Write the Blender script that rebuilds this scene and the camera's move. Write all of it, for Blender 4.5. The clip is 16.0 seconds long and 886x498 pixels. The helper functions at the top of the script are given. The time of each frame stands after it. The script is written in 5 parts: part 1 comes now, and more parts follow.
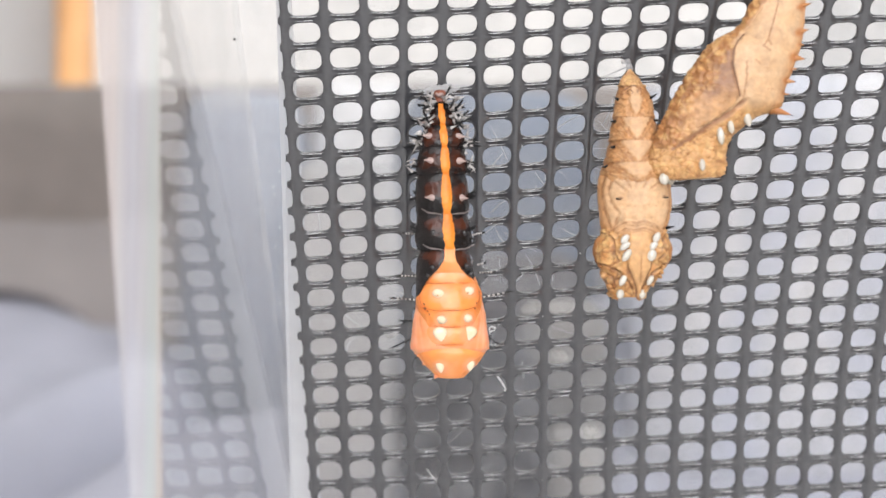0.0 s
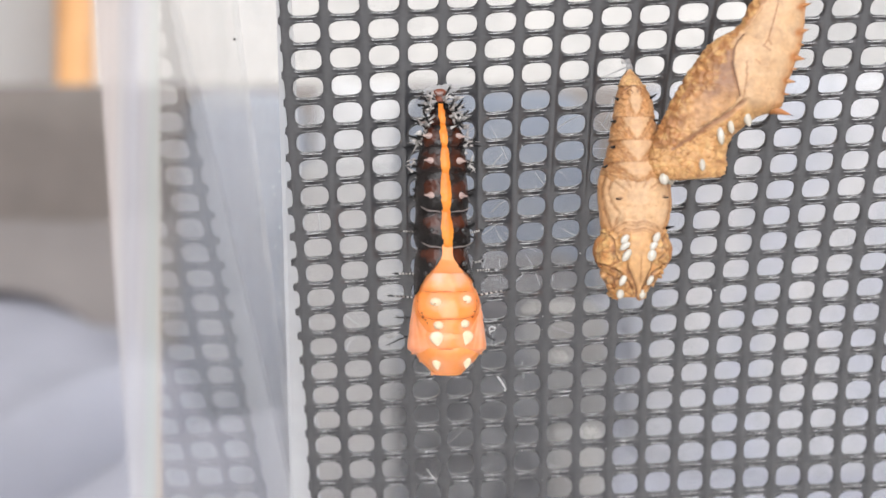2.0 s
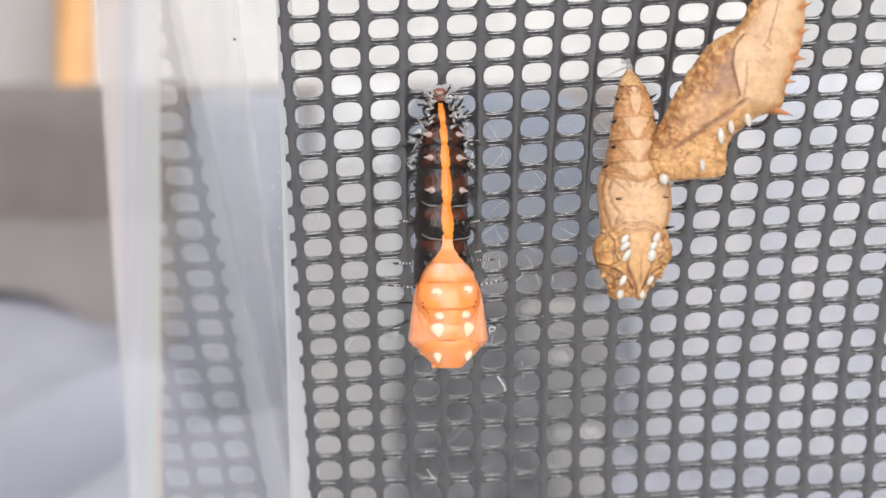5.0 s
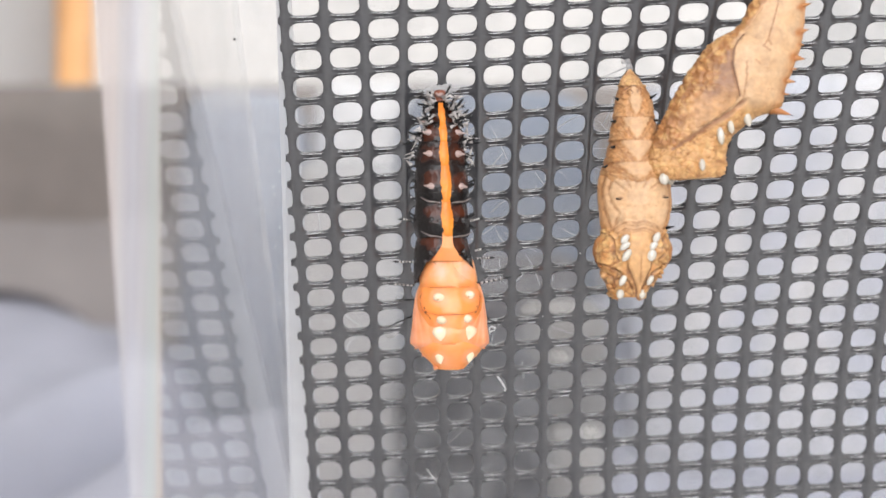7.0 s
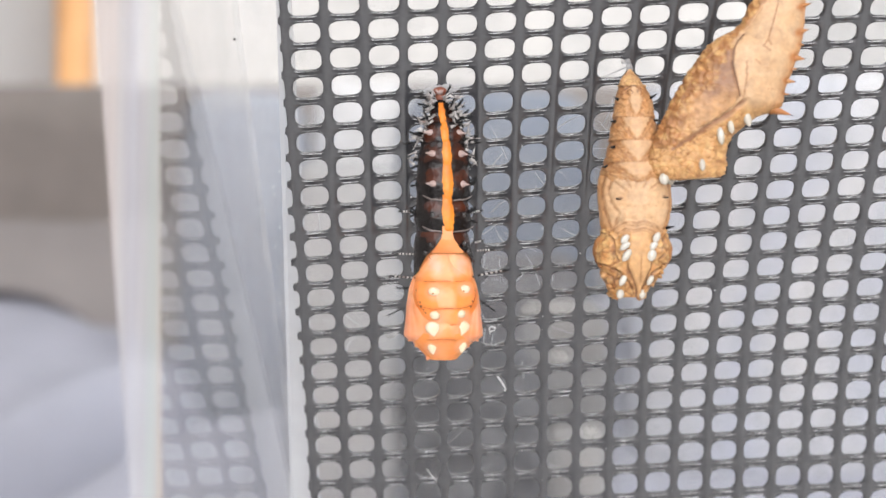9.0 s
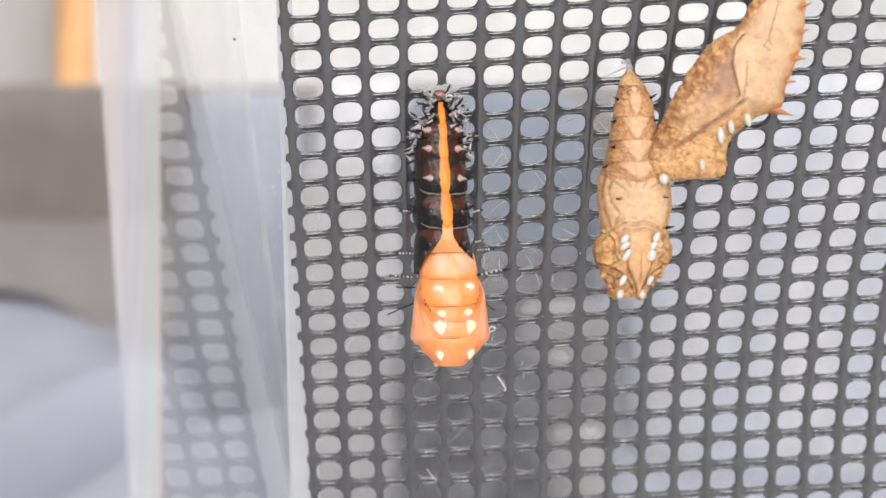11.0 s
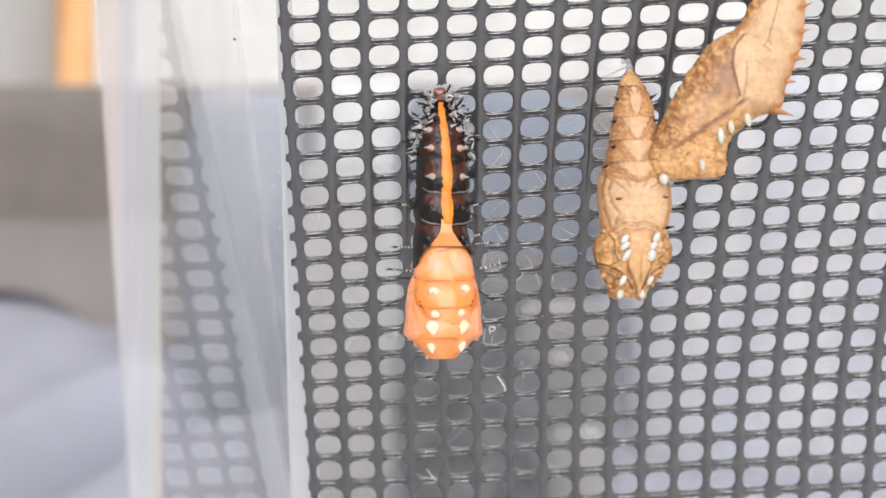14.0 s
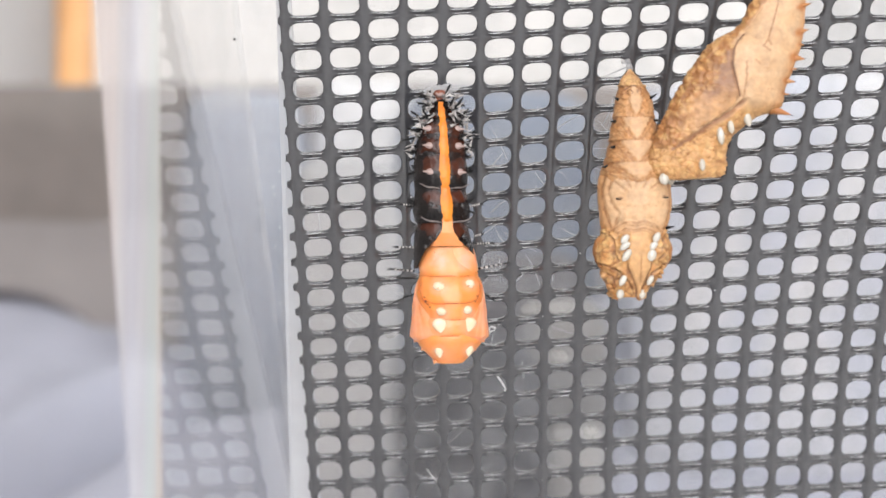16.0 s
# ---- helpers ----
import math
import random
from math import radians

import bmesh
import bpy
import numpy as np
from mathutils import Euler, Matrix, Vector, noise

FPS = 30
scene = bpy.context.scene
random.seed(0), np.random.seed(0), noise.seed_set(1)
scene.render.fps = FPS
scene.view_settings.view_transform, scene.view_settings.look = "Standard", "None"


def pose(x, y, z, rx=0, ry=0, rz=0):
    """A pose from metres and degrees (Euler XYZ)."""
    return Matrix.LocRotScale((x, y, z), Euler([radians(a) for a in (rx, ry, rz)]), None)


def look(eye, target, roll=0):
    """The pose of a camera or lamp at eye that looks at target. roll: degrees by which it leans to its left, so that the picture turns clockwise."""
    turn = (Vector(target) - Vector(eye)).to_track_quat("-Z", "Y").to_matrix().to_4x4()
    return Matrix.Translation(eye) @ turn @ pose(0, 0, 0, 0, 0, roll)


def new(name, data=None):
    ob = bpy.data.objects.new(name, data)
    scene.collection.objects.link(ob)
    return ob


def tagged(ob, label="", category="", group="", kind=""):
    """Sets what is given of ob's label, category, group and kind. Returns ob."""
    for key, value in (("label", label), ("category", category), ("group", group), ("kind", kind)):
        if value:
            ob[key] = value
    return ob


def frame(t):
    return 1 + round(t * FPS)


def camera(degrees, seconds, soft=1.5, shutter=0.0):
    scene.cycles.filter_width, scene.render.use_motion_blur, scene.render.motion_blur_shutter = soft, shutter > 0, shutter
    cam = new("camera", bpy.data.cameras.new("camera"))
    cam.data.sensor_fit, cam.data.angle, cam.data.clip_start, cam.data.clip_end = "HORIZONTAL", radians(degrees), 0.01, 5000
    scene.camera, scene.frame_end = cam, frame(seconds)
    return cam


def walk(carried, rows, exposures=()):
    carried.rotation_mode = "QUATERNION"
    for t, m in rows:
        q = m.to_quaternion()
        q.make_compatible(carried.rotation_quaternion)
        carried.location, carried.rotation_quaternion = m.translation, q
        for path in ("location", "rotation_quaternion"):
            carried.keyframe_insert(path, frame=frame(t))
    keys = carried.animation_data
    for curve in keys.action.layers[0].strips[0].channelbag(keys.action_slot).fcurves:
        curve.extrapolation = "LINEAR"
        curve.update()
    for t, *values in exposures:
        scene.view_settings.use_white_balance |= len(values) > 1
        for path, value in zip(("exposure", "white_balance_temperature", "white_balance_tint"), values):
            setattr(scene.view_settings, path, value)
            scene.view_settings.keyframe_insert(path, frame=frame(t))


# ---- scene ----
cam = camera(40.0, 16.0, soft=1.5)
EYE = (0.0, 0.0, 0.80)
AHEAD = look(EYE, (0.0, 1.0, 0.80))
walk(cam, [(0.0, AHEAD), (16.0, AHEAD)], exposures=[(0.0, 0.0), (1.5, -0.02), (2.5, -0.04), (4.2, -0.04), (6.5, -0.02), (9.0, -0.01), (11.5, 0.01), (14.5, 0.02), (16.0, 0.01)])
cam.data.dof.use_dof = True
cam.data.dof.focus_distance = 0.0975
cam.data.dof.aperture_fstop = 31.0

# ---- world and light ----
world = bpy.data.worlds.new("daylight")
scene.world = world
world.use_nodes = True
wn = world.node_tree.nodes
sky = wn.new("ShaderNodeTexSky")
sky.sky_type = "NISHITA"
sky.sun_disc = False
sky.sun_elevation = radians(55)
sky.sun_rotation = radians(200)
world.node_tree.links.new(sky.outputs["Color"], wn["Background"].inputs["Color"])
wn["Background"].inputs["Strength"].default_value = 0.10

sun = new("sun", bpy.data.lights.new("sun", "SUN"))
sun.data.energy = 2.0
sun.data.angle = radians(0.5)
sun.data.color = (1.0, 0.95, 0.88)
sun.matrix_world = look((0.6, -2.0, 3.2), (0.2, 0.0, 0.3))


def window_light(name, at, target, wide, high, watts, colour=(1, 1, 1)):
    lamp = new(name, bpy.data.lights.new(name, "AREA"))
    lamp.data.shape, lamp.data.size, lamp.data.size_y = "RECTANGLE", wide, high
    lamp.data.energy, lamp.data.color = watts, colour
    lamp.matrix_world = look(at, target)
    return lamp


window_light("window_light_south", (0.1, -1.56, 1.55), (0.1, 0.0, 1.2), 2.0, 1.5, 50, (1.0, 0.968, 0.970))
window_light("window_light_east", (2.06, 0.75, 1.5), (0.0, 0.75, 1.2), 1.5, 1.3, 27, (0.95, 0.98, 1.0))

window_light("roof_window_light", (0.15, 1.25, 2.62), (0.15, 1.25, 0.0), 1.3, 0.7, 20, (0.985, 0.985, 0.995))


# ---- materials ----
def material(name, base, rough=0.5, second=None, scale=400.0, fine=None, bump=0.15, metal=0.0, coat=0.0, sss=0.0,
             spec=0.5, trans=0.0, low=0.5, high=0.9):
    """Two scales of noise between two colours, with fine relief. scale: cells per metre."""
    m = bpy.data.materials.new(name)
    m.use_nodes = True
    n, link = m.node_tree.nodes, m.node_tree.links.new
    b = n["Principled BSDF"]
    second = second or tuple(c * 0.7 for c in base)
    fine = fine or scale * 6
    at = n.new("ShaderNodeTexCoord")
    big, small = n.new("ShaderNodeTexNoise"), n.new("ShaderNodeTexNoise")
    big.inputs["Scale"].default_value, small.inputs["Scale"].default_value = scale, fine
    big.inputs["Detail"].default_value, small.inputs["Detail"].default_value = 4, 3
    for t in (big, small):
        link(at.outputs["Object"], t.inputs["Vector"])
    add = n.new("ShaderNodeMath")
    add.operation = "MULTIPLY_ADD"
    add.inputs[1].default_value = 0.4
    link(small.outputs["Fac"], add.inputs[0])
    link(big.outputs["Fac"], add.inputs[2])
    ramp = n.new("ShaderNodeValToRGB")
    ramp.color_ramp.elements[0].position, ramp.color_ramp.elements[1].position = low, high
    ramp.color_ramp.elements[0].color, ramp.color_ramp.elements[1].color = (*base, 1), (*second, 1)
    link(add.outputs[0], ramp.inputs["Fac"])
    link(ramp.outputs["Color"], b.inputs["Base Color"])
    relief = n.new("ShaderNodeBump")
    relief.inputs["Strength"].default_value = bump
    relief.inputs["Distance"].default_value = 0.2 / scale
    link(add.outputs[0], relief.inputs["Height"])
    link(relief.outputs["Normal"], b.inputs["Normal"])
    b.inputs["Roughness"].default_value, b.inputs["Metallic"].default_value = rough, metal
    b.inputs["Coat Weight"].default_value, b.inputs["Specular IOR Level"].default_value = coat, spec
    b.inputs["Transmission Weight"].default_value = trans
    if sss:
        b.inputs["Subsurface Weight"].default_value = sss
        b.inputs["Subsurface Radius"].default_value = (1.0, 0.4, 0.2)
        b.inputs["Subsurface Scale"].default_value = 0.0008
    return m


def clear_plastic(name, haze, gloss=True, tint=(1, 1, 1), rough=0.03, haze_scale=300.0, haze_colour=(0.75, 0.76, 0.78), streaks=False, patchy=0.3):
    """Clear sheet: see-through, with scuffed haze in patches and mirror gloss that grows at grazing angles."""
    m = bpy.data.materials.new(name)
    m.use_nodes = True
    n, link = m.node_tree.nodes, m.node_tree.links.new
    n.remove(n["Principled BSDF"])
    out = n["Material Output"]
    through_it, dull, shine = n.new("ShaderNodeBsdfTransparent"), n.new("ShaderNodeBsdfDiffuse"), n.new("ShaderNodeBsdfGlossy")
    glow = n.new("ShaderNodeBsdfTranslucent")
    through_it.inputs["Color"].default_value = (*tint, 1)
    dull.inputs["Color"].default_value = glow.inputs["Color"].default_value = (*haze_colour, 1)
    shine.inputs["Roughness"].default_value = rough
    if streaks:
        # light dispersed in the sawn edge, painted as pale colour fringes that run along it
        place, across, fringe = n.new("ShaderNodeTexCoord"), n.new("ShaderNodeVectorMath"), n.new("ShaderNodeValToRGB")
        across.operation = "DOT_PRODUCT"
        across.inputs[1].default_value = (333.0, -6.9, 13.5)
        shift = n.new("ShaderNodeMath")
        shift.operation = "ADD"
        shift.inputs[1].default_value = 10.58
        drawn = n.new("ShaderNodeVectorMath")
        drawn.operation = "MULTIPLY"
        drawn.inputs[1].default_value = (1.6, 0.04, 0.03)
        link(place.outputs["Object"], drawn.inputs[0])
        link(place.outputs["Object"], across.inputs[0])
        link(across.outputs["Value"], shift.inputs[0])
        link(shift.outputs[0], fringe.inputs["Fac"])
        el = fringe.color_ramp.elements
        el[0].position, el[1].position = 0.0, 1.0
        el[0].color, el[1].color = (0.491, 0.427, 0.404, 1), (0.515, 0.409, 0.304, 1)
        for at_, c in ((0.15, (0.433, 0.409, 0.415, 1)), (0.3, (0.386, 0.374, 0.409, 1)), (0.42, (0.421, 0.421, 0.480, 1)), (0.62, (0.445, 0.439, 0.462, 1)),
                       (0.8, (0.386, 0.439, 0.415, 1)), (0.92, (0.421, 0.421, 0.386, 1))):
            e = el.new(at_)
            e.color = c
        link(fringe.outputs["Color"], dull.inputs["Color"])
        link(fringe.outputs["Color"], glow.inputs["Color"])
    both = n.new("ShaderNodeMixShader")
    link(dull.outputs[0], both.inputs[1])
    link(glow.outputs[0], both.inputs[2])
    at, tex = n.new("ShaderNodeTexCoord"), n.new("ShaderNodeTexNoise")
    tex.inputs["Scale"].default_value, tex.inputs["Detail"].default_value = haze_scale, 5
    link(drawn.outputs[0] if streaks else at.outputs["Object"], tex.inputs["Vector"])
    span = n.new("ShaderNodeMapRange")
    span.inputs["From Min"].default_value, span.inputs["From Max"].default_value = 0.35, 0.7
    span.inputs["To Min"].default_value, span.inputs["To Max"].default_value = haze * (1 - patchy), haze * (1 + patchy)
    link(tex.outputs["Fac"], span.inputs["Value"])
    hazy = n.new("ShaderNodeMixShader")
    link(span.outputs[0], hazy.inputs["Fac"])
    link(through_it.outputs[0], hazy.inputs[1])
    link(both.outputs[0], hazy.inputs[2])
    last = hazy
    if gloss:
        fres = n.new("ShaderNodeFresnel")
        fres.inputs["IOR"].default_value = 1.58
        last = n.new("ShaderNodeMixShader")
        link(fres.outputs[0], last.inputs["Fac"])
        link(hazy.outputs[0], last.inputs[1])
        link(shine.outputs[0], last.inputs[2])
    link(last.outputs[0], out.inputs["Surface"])
    return m


def mottled(name, base, dark, light, scale=230.0, veins=0.2, blotches=0.8):
    """Dry, blotched husk: brown blotches and pale scuffs over tan, fine veins and wrinkled relief."""
    m = bpy.data.materials.new(name)
    m.use_nodes = True
    n, link = m.node_tree.nodes, m.node_tree.links.new
    b = n["Principled BSDF"]
    at = n.new("ShaderNodeTexCoord")
    blotch, scuff, grain = (n.new("ShaderNodeTexNoise") for _ in range(3))
    cells = n.new("ShaderNodeTexVoronoi")
    cells.feature = "DISTANCE_TO_EDGE"
    for tex, s, d in ((blotch, scale * 1.9, 6), (scuff, scale * 0.9, 4), (grain, scale * 12, 3)):
        tex.inputs["Scale"].default_value, tex.inputs["Detail"].default_value = s, d
        link(at.outputs["Object"], tex.inputs["Vector"])
    cells.inputs["Scale"].default_value = scale * 4.5
    warp = n.new("ShaderNodeMix")
    warp.data_type = "VECTOR"
    warp.inputs["Factor"].default_value = 0.0008
    link(at.outputs["Object"], warp.inputs["A"])
    link(blotch.outputs["Color"], warp.inputs["B"])
    link(warp.outputs["Result"], cells.inputs["Vector"])

    def ramp(source, lo, hi):
        r = n.new("ShaderNodeMapRange")
        r.inputs["From Min"].default_value, r.inputs["From Max"].default_value = lo, hi
        link(source, r.inputs["Value"])
        return r.outputs[0]

    def mix(fac, a, c, amount):
        x = n.new("ShaderNodeMix")
        x.data_type = "RGBA"
        k = n.new("ShaderNodeMath")
        k.operation = "MULTIPLY"
        k.inputs[1].default_value = amount
        link(fac, k.inputs[0])
        link(k.outputs[0], x.inputs["Factor"])
        if isinstance(a, tuple):
            x.inputs["A"].default_value = (*a, 1)
        else:
            link(a, x.inputs["A"])
        x.inputs["B"].default_value = (*c, 1)
        return x.outputs["Result"]

    colour = mix(ramp(scuff.outputs["Fac"], 0.45, 0.65), base, light, 0.8)
    colour = mix(ramp(blotch.outputs["Fac"], 0.46, 0.60), colour, dark, blotches)
    colour = mix(ramp(cells.outputs["Distance"], 0.10, 0.0), colour, dark, veins)
    colour = mix(ramp(grain.outputs["Fac"], 0.55, 0.8), colour, dark, 0.4)
    link(colour, b.inputs["Base Color"])
    height = n.new("ShaderNodeMath")
    height.operation = "MULTIPLY_ADD"
    height.inputs[1].default_value = 0.5
    link(grain.outputs["Fac"], height.inputs[0])
    link(blotch.outputs["Fac"], height.inputs[2])
    relief = n.new("ShaderNodeBump")
    relief.inputs["Strength"].default_value, relief.inputs["Distance"].default_value = 0.8, 0.0003
    link(height.outputs[0], relief.inputs["Height"])
    link(relief.outputs["Normal"], b.inputs["Normal"])
    b.inputs["Roughness"].default_value = 0.5
    return m


NET = material("black_net_plastic", (0.041, 0.042, 0.047), 0.22, (0.057, 0.058, 0.063), 500, bump=0.05, spec=1.0, coat=0.5)
# the pale tone of the lips paints their glints
LIP = material("glint_toned_lip", (0.66, 0.66, 0.68), 0.25, (0.14, 0.14, 0.145), 1000, bump=0.1, spec=1.0, coat=0.3, low=0.52, high=0.80)
ACRYLIC = clear_plastic("clear_acrylic", 0.16, haze_scale=120, patchy=0.5)
ACRYLIC_EDGE = clear_plastic("sawn_acrylic_edge", 0.80, rough=0.3, haze_scale=500, haze_colour=(0.50, 0.49, 0.51), streaks=True)
ACRYLIC_DULL = clear_plastic("clear_acrylic_outer", 0.03, gloss=False)
BACK_SHEET = clear_plastic("scuffed_clear_sheet", 0.11, gloss=False, haze_scale=260, patchy=0.75)
STRIP = clear_plastic("milky_plastic_strip", 0.45, gloss=False, haze_scale=60)
GLARE = clear_plastic("pale_glare", 0.22, gloss=False, haze_scale=1500, haze_colour=(0.82, 0.80, 0.76))
SCRATCH = clear_plastic("scratch", 0.7, gloss=False)
BEAD = material("glossy_black_bead", (0.006, 0.005, 0.006), 0.10, (0.010, 0.008, 0.008), 1500, coat=1.0)
SKIN_SEAM = material("grey_skin_seam", (0.26, 0.22, 0.21), 0.35, (0.14, 0.11, 0.10), 1800, coat=0.4)
THREAD = material("white_thread", (0.80, 0.80, 0.80), 0.5, (0.72, 0.72, 0.72), 900)
STRIPE = material("orange_stripe", (0.78, 0.27, 0.025), 0.4, (0.66, 0.17, 0.012), 700, bump=0.3)
ORANGE = material("fresh_pupa_orange", (0.86, 0.272, 0.052), 0.36, (0.82, 0.325, 0.12), 300, bump=0.1, sss=0.2)
SEAM = material("deep_orange_seam", (0.60, 0.15, 0.03), 0.4, (0.34, 0.08, 0.02), 500)
PALE = material("wing_case_orange", (0.84, 0.290, 0.11), 0.38, (0.82, 0.345, 0.18), 300, bump=0.1, sss=0.2)
CREAM = material("cream_spot", (0.73, 0.63, 0.46), 0.3, (0.70, 0.55, 0.35), 700)
GREY_SPOT = material("pale_tubercle", (0.45, 0.33, 0.29), 0.4, (0.36, 0.27, 0.25), 700)
BRISTLE = material("black_bristle", (0.006, 0.006, 0.007), 0.4, (0.012, 0.012, 0.012), 1500, spec=0.25)
TIP = material("brown_tail_tip", (0.15, 0.04, 0.02), 0.45, (0.28, 0.09, 0.05), 900)
def pigmented(name, rough=0.5, grain=2600.0, relief=0.5, speckle=1.0, sss=0.0, spec=0.5):
    """Dry shell that takes its pigment from the mesh, with fine speckle and relief."""
    m = bpy.data.materials.new(name)
    m.use_nodes = True
    n, link = m.node_tree.nodes, m.node_tree.links.new
    b = n["Principled BSDF"]
    pigment, at = n.new("ShaderNodeAttribute"), n.new("ShaderNodeTexCoord")
    pigment.attribute_name = "pigment"
    fine, coarse = n.new("ShaderNodeTexNoise"), n.new("ShaderNodeTexNoise")
    for tex, scale in ((fine, grain), (coarse, grain * 0.3)):
        tex.inputs["Scale"].default_value, tex.inputs["Detail"].default_value = scale, 4
        link(at.outputs["Object"], tex.inputs["Vector"])
    both = n.new("ShaderNodeMath")
    both.operation = "ADD"
    link(fine.outputs["Fac"], both.inputs[0])
    link(coarse.outputs["Fac"], both.inputs[1])
    span = n.new("ShaderNodeMapRange")
    for key, value in (("From Min", 0.7), ("From Max", 1.3), ("To Min", 1 - 0.20 * speckle), ("To Max", 1 + 0.16 * speckle)):
        span.inputs[key].default_value = value
    link(both.outputs[0], span.inputs["Value"])
    tint = n.new("ShaderNodeVectorMath")
    tint.operation = "SCALE"
    link(pigment.outputs["Color"], tint.inputs[0])
    link(span.outputs[0], tint.inputs["Scale"])
    link(tint.outputs["Vector"], b.inputs["Base Color"])
    bump = n.new("ShaderNodeBump")
    bump.inputs["Strength"].default_value, bump.inputs["Distance"].default_value = relief, 0.00012
    link(both.outputs[0], bump.inputs["Height"])
    link(bump.outputs["Normal"], b.inputs["Normal"])
    b.inputs["Roughness"].default_value, b.inputs["Specular IOR Level"].default_value = rough, spec
    if sss:
        b.inputs["Subsurface Weight"].default_value, b.inputs["Subsurface Scale"].default_value = sss, 0.0007
        b.inputs["Subsurface Radius"].default_value = (1.0, 0.4, 0.2)
    return m


SHELL = pigmented("dry_shell")
PUPA = pigmented("soft_fresh_pupa", 0.34, 1500.0, 0.12, 0.3, 0.22)
LARVA_SKIN = pigmented("black_larva_skin", 0.24, 2600.0, 0.8, 1.0, spec=0.4)
HUSK = mottled("dry_tan_husk", (0.52, 0.26, 0.095), (0.27, 0.10, 0.028), (0.60, 0.38, 0.18), 420.0)
CREASE = material("dark_crease", (0.17, 0.065, 0.022), 0.6, (0.09, 0.03, 0.012), 1200)
RUST = material("rust_thorn", (0.50, 0.24, 0.085), 0.5, (0.36, 0.13, 0.04), 900)
PEARL = material("pearly_white", (0.57, 0.55, 0.50), 0.15, (0.48, 0.43, 0.34), 900, coat=0.6)
GLASSY = material("glassy_pale_spine", (0.60, 0.58, 0.56), 0.2, (0.16, 0.14, 0.13), 1500, coat=0.3)
SILK = clear_plastic("white_silk", 0.4, gloss=False, haze_scale=1500, haze_colour=(0.85, 0.85, 0.85))
WALL = material("white_wall_paint", (0.66, 0.65, 0.64), 0.7, (0.625, 0.615, 0.61), 3, 90, bump=0.05)
CEILING = material("ceiling_paint", (0.82, 0.82, 0.81), 0.8, (0.78, 0.78, 0.77), 3, 90, bump=0.05)
FLOOR = material("floor_laminate", (0.32, 0.22, 0.14), 0.4, (0.25, 0.16, 0.1), 6, 120, bump=0.05)
WOOD = material("orange_wood", (0.82, 0.47, 0.22), 0.45, (0.72, 0.38, 0.16), 12, 150, bump=0.1)
SOFA = material("grey_brown_fabric", (0.272, 0.238, 0.22), 0.9, (0.215, 0.19, 0.176), 15, 900, bump=0.3)
BLANKET = material("pale_blue_grey_blanket", (0.45, 0.46, 0.53), 0.9, (0.38, 0.39, 0.45), 9, 800, bump=0.3)
DARK = material("dark_grey_fabric", (0.050, 0.050, 0.056), 0.9, (0.075, 0.075, 0.082), 12, 900, bump=0.3)
BLUE = material("blue_grey_fabric", (0.262, 0.298, 0.362), 0.9, (0.205, 0.232, 0.285), 12, 900, bump=0.3)
WHITE = material("white_cotton", (0.80, 0.80, 0.80), 0.9, (0.72, 0.72, 0.73), 14, 800, bump=0.3)
PALE_BLUE = material("pale_blue_fabric", (0.36, 0.385, 0.44), 0.9, (0.31, 0.335, 0.39), 12, 900, bump=0.3)
GREY = material("pale_grey_fabric", (0.26, 0.247, 0.24), 0.9, (0.16, 0.155, 0.15), 14, 800, bump=0.3)
GREY_LIGHT = material("light_grey_fabric", (0.49, 0.485, 0.485), 0.9, (0.36, 0.36, 0.365), 14, 800, bump=0.3)
BEIGE = material("lilac_grey_fabric", (0.26, 0.252, 0.245), 0.9, (0.32, 0.31, 0.30), 14, 800, bump=0.3)
SHADE_TAUPE = material("shade_toned_fabric", (0.165, 0.158, 0.165), 0.9, (0.12, 0.115, 0.12), 14, 800, bump=0.3)
FLEECE = material("brown_grey_fleece", (0.312, 0.285, 0.278), 0.95, (0.272, 0.25, 0.245), 15, 900, bump=0.3)
FOLD_TONED = material("fold_toned_cotton", (0.70, 0.70, 0.71), 0.9, (0.60, 0.61, 0.645), 14, 700, bump=0.3)


def paint_fold_tones(m):
    """Fold shade painted as broad, washed-out blue stripes across the pillow, with soft uneven borders."""
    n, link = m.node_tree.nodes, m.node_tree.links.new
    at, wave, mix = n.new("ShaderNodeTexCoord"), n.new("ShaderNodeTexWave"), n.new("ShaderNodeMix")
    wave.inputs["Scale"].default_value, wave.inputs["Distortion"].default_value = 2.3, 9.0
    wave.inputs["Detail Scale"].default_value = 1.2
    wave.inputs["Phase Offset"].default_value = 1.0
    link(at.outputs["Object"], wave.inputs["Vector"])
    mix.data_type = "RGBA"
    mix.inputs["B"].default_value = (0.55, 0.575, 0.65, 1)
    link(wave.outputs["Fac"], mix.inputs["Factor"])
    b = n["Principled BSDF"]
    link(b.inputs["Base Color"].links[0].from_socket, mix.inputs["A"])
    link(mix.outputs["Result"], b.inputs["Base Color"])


paint_fold_tones(FOLD_TONED)


# ---- building helpers ----
def thing(name, m, label, category, group="", kind=""):
    ob = new(name)
    ob.empty_display_size = 0.01
    ob.matrix_world = m
    return tagged(ob, label, category, group, kind)


